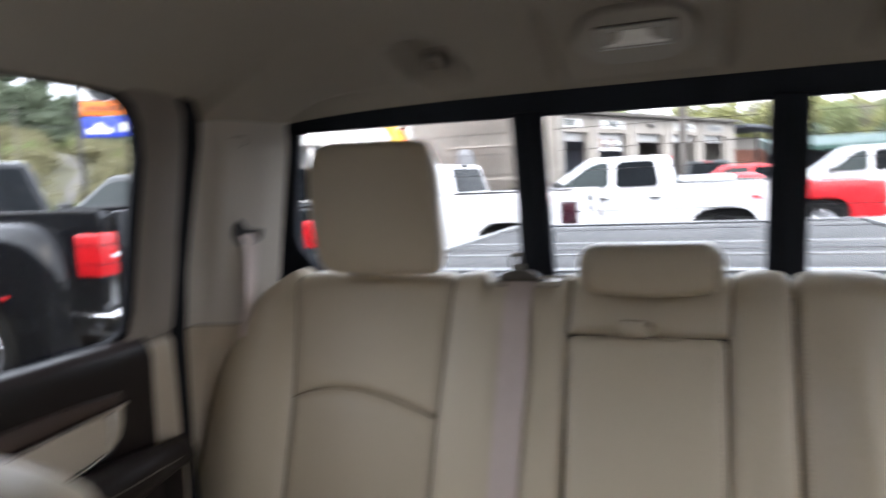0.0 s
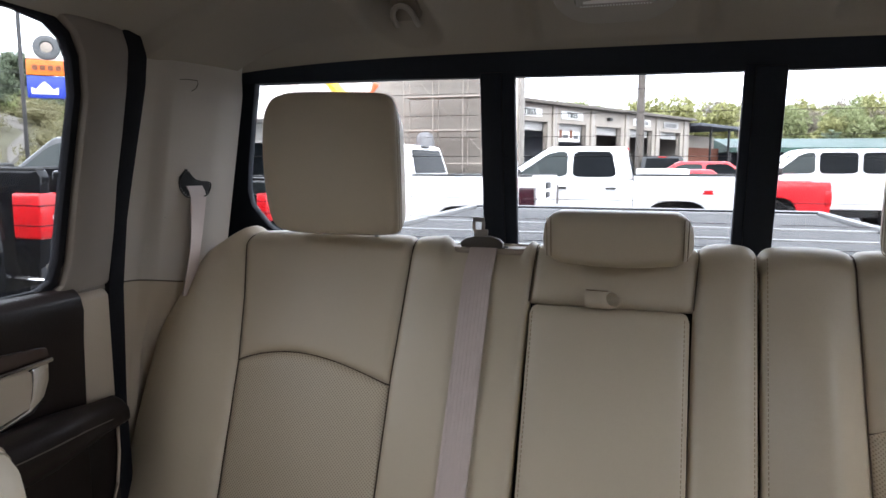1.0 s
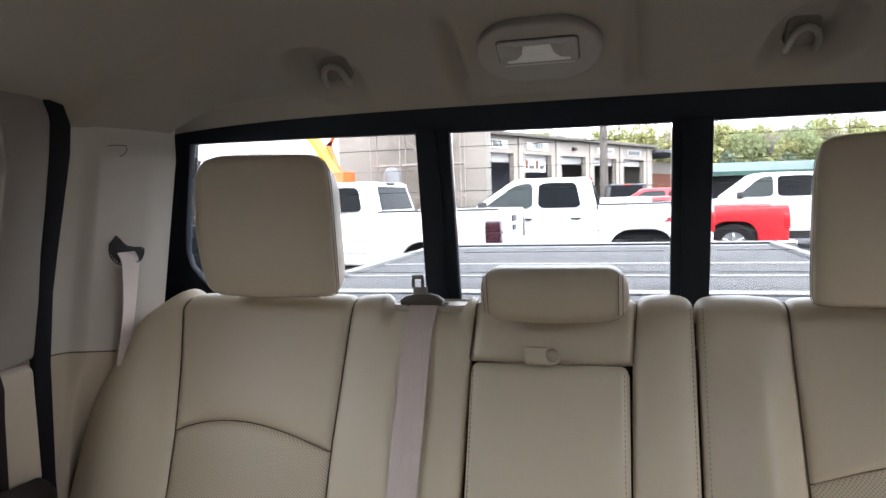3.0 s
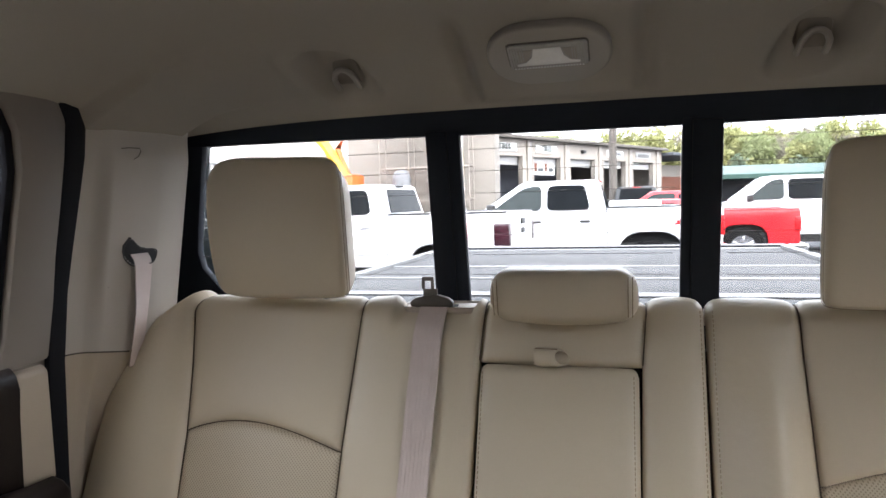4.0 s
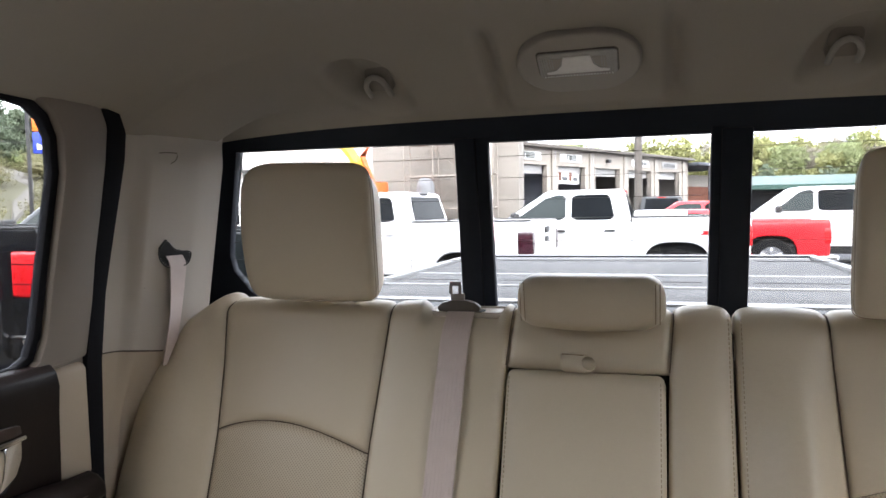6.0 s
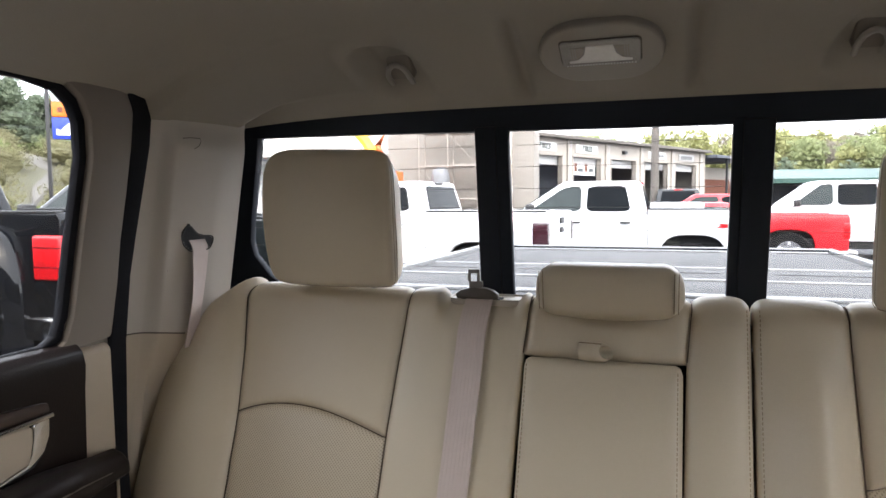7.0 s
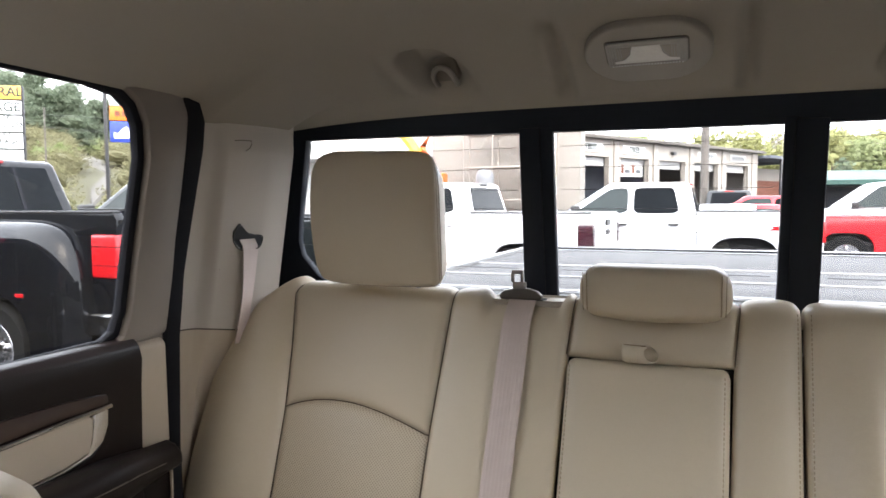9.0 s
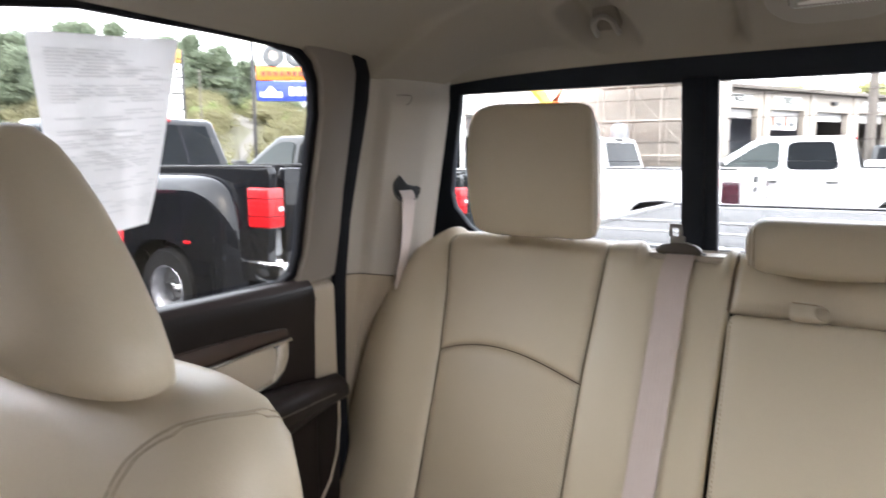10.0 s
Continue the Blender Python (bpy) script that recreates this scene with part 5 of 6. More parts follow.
def vehicle(name, label, category, loc, rz, col, L, W, belt, roof, hood, xw, xf, xb, xr, tail, axles, wr, bed=None, doors=2, lamp="red_lamp", glass_m="car_glass", arch_r=None, sill=0.50, wide=0.0, mirror=True, bed_box=False, slider=False, lamp_len=0.13):
    """A vehicle along x with its nose to -x and its tail at x = 0. belt, roof, hood: heights; xw, xr: foot of the greenhouse; xf, xb: ends of the roof;
    bed: height of the bed rails, if it has a bed behind xr; axles: the places of both axles."""
    v = thing(name, label, category, loc, rz)
    paint_m = M[col]
    ar = arch_r or wr * 1.2
    h = W / 2
    end = xr if bed else 0.0
    f_ax, r_ax = axles
    # lower body with wheel openings, tapered towards sill and belt
    low = [(-L + 0.10, sill), (f_ax - ar, sill)] + arch_points(f_ax, wr, ar)[1:-1] + [(f_ax + ar, sill)]
    if not bed:
        low += [(r_ax - ar, sill)] + arch_points(r_ax, wr, ar)[1:-1] + [(r_ax + ar, sill), (-0.12, sill + 0.05), (0.0, sill + 0.2), (0.0, tail - 0.12), (-0.08, tail)]
    else:
        low += [(end, sill), (end, belt)]
    if not bed:
        low += [(xr, belt)]
    low += [(xw, belt), (xw - 0.10, belt - 0.03), (-L + 0.45, hood), (-L + 0.12, hood - 0.12), (-L, hood - 0.32), (-L, sill + 0.18)]
    bm = prism(low, -h, h, "y", 0.035, 3)
    for q in bm.verts:
        t = smoothstep(0.75, belt, q.co.z)
        q.co.y *= 1 - 0.035 * t - 0.03 * smoothstep(0.7, sill, q.co.z)
        q.co.y *= 1 - 0.10 * smoothstep(-L + 0.7, -L, q.co.x)
    body = part("body", bm, paint_m, v, "", 40)
    part("underbody", box((-L + 0.3, -h * 0.86, 0.30), (-0.25, h * 0.86, 0.72), 0.03), M["black_plastic"], v, "dark underbody")
    if bed:
        for s in (-1, 1):
            poly = [(end + 0.012, sill), (r_ax - ar, sill)] + arch_points(r_ax, wr, ar)[1:-1] + [(r_ax + ar, sill), (-0.06, sill + 0.02), (-0.02, sill + 0.15), (0.0, bed - 0.05), (-0.03, bed), (end + 0.012, bed)]
            bm = prism(poly, s * (h - 0.09), s * h, "y", 0.03, 3)
            for q in bm.verts:
                t = smoothstep(0.95, bed, q.co.z)
                q.co.y *= 1 - 0.03 * t
            bs = part("bed_side", bm, paint_m, v, "", 50)
            if wide:
                # boxy wing: a round shoulder on top, a straight outer face, a rounded rear corner, cut by the wheel opening
                bm = bmesh.new()
                rows = []
                for k in range(41):
                    a = radians(-24 + 228 * k / 40)
                    ca, sa = math.cos(a), math.sin(a)
                    pw = lambda q, e: math.copysign(abs(q) ** e, q)
                    inner = Vector((r_ax - ar * pw(ca, 0.8), wr + ar * pw(sa, 0.8)))
                    outer = Vector((r_ax - 0.95 * pw(ca, 0.42), wr + (bed - 0.055 - wr) * pw(sa, 0.42)))
                    ring = []
                    for t in (0.0, 0.15, 0.3, 0.45, 0.58, 0.68, 0.76, 0.83, 0.89, 0.94, 0.97, 0.99, 1.0):
                        p = inner.lerp(outer, t)
                        q = 1 - min(1, (1 - t) * (outer - inner).length / 0.20)
                        ring.append(bm.verts.new((p.x, s * (h - 0.02 + wide * math.sqrt(max(0, 1 - q * q))), p.y)))
                    lip = ring[0].co
                    ring.insert(0, bm.verts.new((lip.x, s * (h - 0.10), lip.z)))
                    rows.append(ring)
                for r0, r1 in zip(rows, rows[1:]):
                    for k in range(len(r0) - 1):
                        bm.faces.new((r0[k], r0[k + 1], r1[k + 1], r1[k]))
                bmesh.ops.recalc_face_normals(bm, faces=bm.faces)
                part("wing_flare", bm, paint_m, bs, "flared wing over twin rear wheels", 50)
            part("rail_cap", box((end + 0.02, min(s * (h - 0.10), s * (h - 0.02)), bed - 0.004), (-0.03, max(s * (h - 0.10), s * (h - 0.02)), bed + 0.018), 0.006), paint_m if col == "red_paint" else M["black_plastic"], bs, "smooth rail cap along the bed")
        part("bed_floor", box((end + 0.01, -h + 0.09, 0.74), (-0.06, h - 0.09, 0.80)), M["black_plastic"], v)
        gate = part("tailgate", box((-0.075, -h + 0.2, sill + 0.13), (0.005, h - 0.2, bed - 0.006), 0.02), paint_m, v)
        part("gate_handle", box((0.0, -0.15, bed - 0.21), (0.032, 0.15, bed - 0.11), 0.012), M["black_plastic"], gate, "black tailgate handle")
        part("emblem", box((0.0, -0.12, bed - 0.36), (0.026, 0.12, bed - 0.27), 0.012), M["black_plastic"], gate, "plain dark emblem shape")
        for s in (-1, 1):
            yo, yi = s * (h + 0.001), s * (h - 0.185)
            t = part("tail_light", box((-lamp_len, min(yo, yi), bed - 0.52), (0.010, max(yo, yi), bed - 0.17), 0.025, 3), M[lamp], v, "tall tail light lens")
            for zz in (0.27, 0.42):
                part("lens_groove", box((-lamp_len - 0.001, min(yo * 1.001, yi * 0.995), bed - zz), (0.0115, max(yo * 1.001, yi * 0.995), bed - zz + 0.008)), M["dark_lamp"], t, "dark groove between the lens fields")
            part("reverse_lens", box((-0.008, min(s * (h - 0.11), yi * 1.01), bed - 0.375), (0.016, max(s * (h - 0.11), yi * 1.01), bed - 0.335), 0.008), M["clear_lamp"] if lamp == "red_lamp" else M[lamp], t, "clear reversing lens")
        if bed_box:
            part("tool_box", box((end + 0.04, -h * 0.86, bed + 0.0), (end + 0.95, h * 0.86, bed + 0.12), 0.03, 3), M["white_paint"], v, "white lid over the front of the bed")
    else:
        for s in (-1, 1):
            yo, yi = s * h * 0.985, s * (h - 0.28)
            part("tail_light", box((-0.22, min(yo, yi), tail - 0.36), (0.004, max(yo, yi), tail - 0.14), 0.03, 3), M[lamp], v, "tail light lens")
    part("rear_bumper", box((-0.30 if bed else -0.16, -h - 0.015 if bed else -h + 0.05, sill - 0.05), (0.16 if bed else 0.10, h + 0.015 if bed else h - 0.05, sill + (0.15 if bed else 0.17)), 0.04, 3), M["chrome"] if bed else paint_m, v, "chrome rear bumper" if bed else "")
    part("front_bumper", box((-L - 0.06, -h + 0.10, sill - 0.02), (-L + 0.15, h - 0.10, sill + 0.2), 0.04, 3), M["chrome"] if bed else paint_m, v)
    for s in (-1, 1):
        part("headlight", box((-L - 0.01, min(s * (h - 0.10), s * (h - 0.42)), hood - 0.36), (-L + 0.22, max(s * (h - 0.10), s * (h - 0.42)), hood - 0.16), 0.03, 3), M["clear_lamp"], v, "clear headlight lens")
    # greenhouse
    w1, w2 = h * 0.955, h * 0.80
    bm = bmesh.new()
    lo_ = [bm.verts.new(p) for p in ((xw, -w1 * 0.94, belt - 0.01), (xr, -w1 * 0.97, belt - 0.01), (xr, w1 * 0.97, belt - 0.01), (xw, w1 * 0.94, belt - 0.01))]
    hi_ = [bm.verts.new(p) for p in ((xf, -w2 * 0.96, roof - 0.015), (xb, -w2, roof - 0.02), (xb, w2, roof - 0.02), (xf, w2 * 0.96, roof - 0.015))]
    bm.faces.new(lo_[::-1]), bm.faces.new(hi_)
    for i in range(4):
        j = (i + 1) % 4
        bm.faces.new((lo_[i], lo_[j], hi_[j], hi_[i]))
    bmesh.ops.recalc_face_normals(bm, faces=bm.faces)
    bevelled(bm, 0.075, 4, 20)
    for q in bm.verts:
        t = (q.co.z - belt) / (roof - belt)
        q.co.z += 0.02 * t * math.sin(math.pi * min(1, max(0, (q.co.x - xf) / (xb - xf + 1e-6))))
    cab = part("cab", bm, paint_m, v, "", 40)

    def on_side(x, z, s):
        t = (z - belt) / (roof - belt)
        return (x, s * (lerp(w1 * 0.957, w2 * 0.985, t) + 0.004), z)

    def on_front(y, z):
        t = (z - belt) / (roof - belt)
        return (lerp(xw, xf, t) - 0.012, y * lerp(w1 * 0.94, w2 * 0.96, t), z)

    def on_back(y, z):
        t = (z - belt) / (roof - belt)
        return (lerp(xr, xb, t) + 0.010, y * lerp(w1 * 0.97, w2, t), z)

    zb, zt = belt + 0.045, roof - 0.105
    edge = lambda z: lerp(xw, xf, (z - belt) / (roof - belt))
    back = lambda z: lerp(xr, xb, (z - belt) / (roof - belt))
    cuts = [edge(zb) + 0.22]
    span = back(zb) - 0.10 - cuts[0]
    for k in range(doors):
        a0 = cuts[0] + span * k / doors + (0.05 if k else 0)
        a1 = cuts[0] + span * (k + 1) / doors - 0.05 - (0.13 if bed and k == doors - 1 else 0.0)
        for s in (-1, 1):
            top0 = a0 + (edge(zt) - edge(zb) if k == 0 else 0.0)
            last = k == doors - 1
            top1 = a1 + (back(zt) - back(zb) if last else 0.0)
            zc = zt - 0.05
            outl = [(a0, zb), (a1, zb), (lerp(a1, top1, 0.85), zc), (lerp(a1, top1, 0.9) - 0.06, zt), (top0 + 0.10, zt), (lerp(a0, top0, 0.85) + 0.01, zc)]
            for _ in range(2):
                outl = [p for a, b in zip(outl, outl[1:] + outl[:1]) for p in ((lerp(a[0], b[0], 0.12), lerp(a[1], b[1], 0.12)), (lerp(a[0], b[0], 0.88), lerp(a[1], b[1], 0.88)))]
            part("side_window", slab([on_side(x, z, s) for x, z in outl], (0, s, 0.1), 0.006, 0.0), M[glass_m if k == 0 else "car_glass"], cab, "dark side window glass")
            seam = a1 + 0.05
            part("door_seam", box((seam - 0.002, min(s * (h * 0.98), s * (h + 0.001)), sill + 0.12), (seam + 0.002, max(s * (h * 0.98), s * (h + 0.001)), belt - 0.02)), M["shutter"] if col == "white_paint" else M["black_plastic"], body)
            part("door_handle", box((seam - 0.24, min(s * (h - 0.02), s * (h + 0.022)), belt - 0.17), (seam - 0.05, max(s * (h - 0.02), s * (h + 0.022)), belt - 0.135), 0.008), M["black_plastic"] if bed_box else paint_m, body)
    part("windscreen", slab([on_front(-0.86, zb), on_front(0.86, zb), on_front(0.84, roof - 0.07), on_front(-0.84, roof - 0.07)], (-1, 0, 0.5), 0.006), M[glass_m], cab, "sloping windscreen")
    part("rear_window", slab([on_back(-0.80, zb + 0.02), on_back(0.80, zb + 0.02), on_back(0.78, roof - 0.10), on_back(-0.78, roof - 0.10)], (1, 0, 0.1), 0.006), M["car_glass"], cab, "dark rear window")
    for s in (-1, 1) if slider else ():
        part("window_divider", slab([on_back(s * 0.28, zb + 0.02), on_back(s * 0.28 + 0.05, zb + 0.02), on_back(s * 0.28 + 0.05, roof - 0.10), on_back(s * 0.28, roof - 0.10)], (1, 0, 0.1), 0.012), M["rubber"], cab, "black divider of the sliding rear window")
    part("brake_light", box((xb - 0.03, -0.16, roof - 0.065), (xb + 0.035, 0.16, roof - 0.025), 0.012), M["red_lamp"] if lamp == "red_lamp" else M["black_plastic"], cab, "high brake light above the rear window")
    if mirror:
        for s in (-1, 1):
            mx = edge(zb) + 0.30
            m_ = part("mirror", box((mx - 0.09, min(s * (h + 0.03), s * (h + 0.24)), belt + 0.0), (mx + 0.06, max(s * (h + 0.03), s * (h + 0.24)), belt + 0.19), 0.035, 3), M["black_plastic"], v, "black door mirror")
            part("arm", box((mx - 0.04, min(s * (h - 0.08), s * (h + 0.06)), belt + 0.02), (mx + 0.02, max(s * (h - 0.08), s * (h + 0.06)), belt + 0.07), 0.01), M["black_plastic"], m_)
    for ax in axles:
        for s in (-1, 1):
            wide_here = wide if ax == r_ax else 0
            wheel(v, ax, s * (h - 0.14 + wide_here * 0.8), wr, 0.25, s, 6, bool(wide))
            part("arch_liner", lathe([(ar * 1.16, s * (h - 0.05)), (ar * 1.15, s * (h - 0.35)), (0.05, s * (h - 0.36))], 24), M["black_plastic"], v, "black wheel arch liner").location = (ax, 0, wr)
    return v


# black dual-wheel pickup beside the cab
vehicle("pickup_truck", "glossy black heavy pickup with flared rear wings and red tail lights", "pickup truck", (-4.25, 3.68, 0), 0, "black_paint",
        6.6, 2.0, 1.50, 2.15, 1.40, -5.3, -4.55, -2.9, -2.70, 1.5, (-5.45, -1.25), 0.41, bed=1.565, doors=2, lamp="red_lamp", wide=0.20, sill=0.62, slider=True, lamp_len=0.26)
k_truck = [o for o in scene.objects if o.name.startswith("pickup_truck")][-1]
part("side_marker", box((-0.90, -1.19, 0.885), (-0.81, -1.175, 0.915), 0.004), M["red_lamp"], k_truck, "small red side marker lamp")
for x in (-1.30, -1.21, -1.12, -1.03):
    part("side_badge", prism([(x, 1.335), (x + 0.035, 1.335), (x + 0.045, 1.365), (x + 0.01, 1.365)], -1.186, -1.172, "y"), M["dark_lamp"], k_truck, "small dark red script bar")
# dark pickup behind it
vehicle("pickup_truck", "dark grey-green crew-cab pickup behind the black one", "pickup truck", (-4.35, 6.95, 0), 0, "dark_paint",
        5.9, 2.0, 1.44, 2.0, 1.30, -4.25, -3.45, -2.0, -1.85, 1.42, (-4.75, -1.15), 0.40, bed=1.44, doors=2, lamp="red_lamp", glass_m="car_glass_clear")
vehicle("pickup_truck", "black pickup with red tail lights in the same row", "pickup truck", (-4.45, 0.50, 0), 0, "black_paint",
        5.9, 2.0, 1.40, 1.93, 1.28, -4.25, -3.45, -2.0, -1.85, 1.40, (-4.75, -1.15), 0.40, bed=1.42, doors=2, lamp="red_lamp")
# white pickups in the row behind
vehicle("pickup_truck", "white extended-cab pickup with smoked tail lights", "pickup truck", (-1.52, 9.98, 0), -4, "white_paint",
        5.8, 1.96, 1.42, 1.98, 1.28, -4.55, -3.75, -2.2, -2.05, 1.42, (-4.85, -1.12), 0.42, bed=1.455, doors=2, lamp_len=0.24, lamp="dark_lamp", arch_r=0.55, sill=0.58)
b_truck = vehicle("pickup_truck", "white crew-cab pickup with black door handles", "pickup truck", (1.80, 12.30, 0), 0, "white_paint",
        5.9, 2.0, 1.37, 1.985, 1.27, -4.42, -3.50, -2.12, -1.98, 1.42, (-4.95, -1.22), 0.43, bed=1.45, doors=2, lamp="red_lamp", glass_m="car_glass_clear", arch_r=0.57, sill=0.58, bed_box=True)
bm = prism([(-0.82, 1.20), (-0.60, 1.20), (-0.66, 1.165), (-0.60, 1.13), (-0.86, 1.13), (-0.76, 1.165)], -1.004, -1.0, "y", 0)
part("side_badge", bm, M["red_lamp"], b_truck, "small red badge")
vehicle("pickup_truck", "red pickup with silver spoked wheels", "pickup truck", (3.98, 16.45, -0.08), 0, "red_paint",
        5.4, 1.9, 1.25, 1.64, 1.12, -3.9, -3.3, -2.45, -2.1, 1.3, (-4.3, -1.2), 0.47, bed=1.335, doors=1, lamp="red_lamp", arch_r=0.53, sill=0.40)
vehicle("suv", "white crew-cab sport utility vehicle with black mirrors", "car", (7.6, 19.5, 0), 0, "white_paint",
        5.7, 2.0, 1.40, 2.10, 1.36, -4.55, -3.65, -0.5, -0.15, 1.42, (-4.75, -1.2), 0.42, doors=4, glass_m="car_glass_clear")
vehicle("car", "dark sport utility vehicle in front of the workshop", "car", (0.62, 26.4, 0.17), -90, "dark_paint",
        4.7, 1.88, 1.15, 1.86, 1.08, -3.6, -2.9, -0.5, -0.2, 1.2, (-3.8, -0.95), 0.35, doors=3)
vehicle("car", "red hatchback among the parked vehicles", "car", (3.55, 23.0, 0.1), 0, "red_paint",
        4.3, 1.78, 1.18, 1.70, 1.1, -3.3, -2.5, -1.0, -0.3, 1.2, (-3.5, -0.85), 0.33, doors=2, glass_m="car_glass_clear")
vehicle("car", "white sedan in the far row", "car", (10.5, 27.0, 0.18), 0, "white_paint",
        4.6, 1.8, 1.10, 1.60, 1.05, -3.4, -2.6, -1.3, -0.5, 1.1, (-3.7, -0.95), 0.33, doors=2)
vehicle("car", "white van-like car in the far row", "car", (12.6, 38.0, 0.4), 0, "white_paint",
        5.0, 1.9, 1.25, 1.85, 1.15, -4.0, -3.2, -0.6, -0.3, 1.25, (-4.0, -1.0), 0.36, doors=3)
vehicle("car", "dark sedan in the far row", "car", (18.5, 40.0, 0.44), 0, "dark_paint",
        4.7, 1.85, 1.15, 1.65, 1.08, -3.4, -2.6, -1.2, -0.5, 1.15, (-3.8, -0.95), 0.34, doors=2)


# ---------------------------------------------------------------- workshop with five bays
WD = Vector((0.456, 0.889, 0)).normalized()
WO = Vector((-8.5, 36.4, 0))


def text(name, words, size, m, parent, material, label="", bold=0.008):
    cu = bpy.data.curves.new(name, "FONT")
    cu.body, cu.size, cu.extrude, cu.offset, cu.align_x, cu.align_y = words, size, 0.01, size * bold, "CENTER", "CENTER"
    tmp = new(name, cu)
    me = bpy.data.meshes.new_from_object(tmp.evaluated_get(bpy.context.evaluated_depsgraph_get()))
    bpy.data.objects.remove(tmp)
    ob = link(name, me, material, parent, label, 0)
    ob.matrix_local = m
    return ob


def workshop():
    w = new("workshop_building")
    w.matrix_world = Matrix.Translation(WO) @ Matrix.Rotation(math.atan2(WD.y, WD.x), 4, "Z")
    tagged(w, "grey block tyre workshop with five open bays", "building")
    H, TOPD = 5.4, 4.35
    bays = [(2.15, 5.5), (6.7, 9.9), (11.2, 14.55), (15.8, 19.3), (20.6, 24.2)]
    x = 1.3
    for a, b in bays:
        part("pier", box((x, 0, 0), (a, 0.35, H), 0.02), M["grey_block"], w)
        part("lintel", box((a, 0, TOPD), (b, 0.35, H), 0.0), M["grey_block"], w)
        sh = part("shutter", box((a + 0.05, 0.36, TOPD - 0.55), (b - 0.05, 0.42, TOPD + 0.1), 0.0), M["shutter"], w, "half-raised grey steel shutter")
        for k in range(3):
            part("slat", box((a + 0.05, 0.345, TOPD - 0.53 + k * 0.17), (b - 0.05, 0.362, TOPD - 0.39 + k * 0.17), 0.01), M["shutter"], sh)
        part("door_frame", box((a - 0.10, -0.03, 0), (a, 0.1, TOPD + 0.1), 0.0), M["grey_block"], w)
        part("door_frame", box((b, -0.03, 0), (b + 0.10, 0.1, TOPD + 0.1), 0.0), M["grey_block"], w)
        x = b
    part("pier", box((x, 0, 0), (25.6, 0.35, H), 0.02), M["grey_block"], w)
    part("end_wall", box((1.0, 0.0, 0), (1.3, 14, H)), M["grey_block"], w)
    part("end_wall", box((25.6, 0.0, 0), (25.9, 14, H)), M["grey_block"], w)
    part("rear_wall", box((1.3, 9.0, 0), (25.6, 9.3, H)), M["bay_wall"], w, "dark workshop interior wall")
    part("floor_slab", box((1.3, 0.1, 0), (25.6, 9, 0.06)), M["grey_block"], w)
    part("roof", box((0.8, -0.4, H), (26.2, 14.4, H + 0.22), 0.03), M["pole"], w, "flat roof edge")
    for k, (a, b) in enumerate(bays):
        part("tool_bench", box((a + 0.5, 6.5, 0), (b - 0.6, 7.5, 1.3 + 0.2 * (k % 2)), 0.05), M["sign_blue"] if k % 2 else M["interior_dark"], w, "cluttered bench in the bay")
    stand = lambda x, z: Matrix.Translation((x, -0.07, z)) @ Matrix.Rotation(math.pi / 2, 4, "X")
    for k, (xa, wd) in enumerate(((3.6, 2.5), (8.2, 2.5), (17.6, 2.6), (22.4, 2.6))):
        s = part("sign_board", box((xa - wd / 2, -0.06, 4.62), (xa + wd / 2, 0.0, 5.12), 0.01), M["sign_white"] if k < 3 else M["shutter"], w, "white wall sign")
        if k < 2:
            text("sign_letters", "TIRES", 0.50, stand(xa, 4.87), s, M["letter_black"], "black block letters", 0.024)
        else:
            for q in range(7):
                part("letter_bar", box((xa - 1.0 + q * 0.29, -0.075, 4.72), (xa - 0.82 + q * 0.29, -0.06, 5.0)), M["sign_grey"], s)
    part("banner", box((6.95, 0.2, 3.2), (9.5, 0.24, 3.85), 0.01), M["sign_white"], w, "white banner hanging in a bay")
    for q, wd, m in ((7.1, 0.3, "fence_wood"), (7.5, 0.62, "sign_grey"), (8.3, 0.3, "fence_wood"), (8.75, 0.55, "sign_grey")):
        part("banner_print", box((q, 0.185, 3.42), (q + wd, 0.2, 3.66 + 0.3 * (wd < 0.5))), M[m], w)
    for q in (1.75, 6.1, 10.55, 15.2, 19.95, 24.9):
        part("pilaster", box((q - 0.14, -0.12, 0), (q + 0.14, 0.0, H), 0.02), M["grey_block"], w)
        part("downpipe", tube([(q + 0.22, -0.07, 0.1), (q + 0.22, -0.07, H - 0.1)], 0.05, 8), M["shutter"], w, "grey rainwater pipe")
    part("gutter", box((0.8, -0.52, H - 0.02), (26.2, -0.40, H + 0.14), 0.03), M["pole"], w, "long grey gutter")
    part("wall_lamp", box((12.6, -0.25, 4.75), (13.0, 0, 4.98), 0.03), M["black_plastic"], w, "small wall lamp")
    # lower annex with canopy and fence beyond
    part("annex", box((26.4, 2.0, 0), (36, 10, 4.45)), M["grey_block"], w, "tan lower annex")
    part("annex_roof", box((25.9, -1.0, 5.0), (36.5, 11, 5.25), 0.03), M["interior_dark"], w, "dark canopy roof")
    for x in (28.5, 32.5, 36.2):
        part("canopy_post", box((x, -0.8, 0), (x + 0.15, -0.65, 5.0)), M["pole_dark"], w, "dark steel canopy post")
    part("roof_vent", lathe([(0.001, 1.2), (0.25, 1.2), (0.25, 0.9), (0.15, 0.85), (0.15, 0.0)], 12, "z"), M["shutter"], w).location = (19, 5, H + 0.2)


workshop()

f = thing("board_fence", "red-brown board fence beside the workshop", "fence", (2.2, 60.55, 0), 62.8)
for k in range(60):
    part("board", box((k * 0.16, 0, 0.05), (k * 0.16 + 0.145, 0.03, 3.3 + 0.03 * ((k * 7) % 3)), 0.0), M["fence_wood"], f, "", 0)


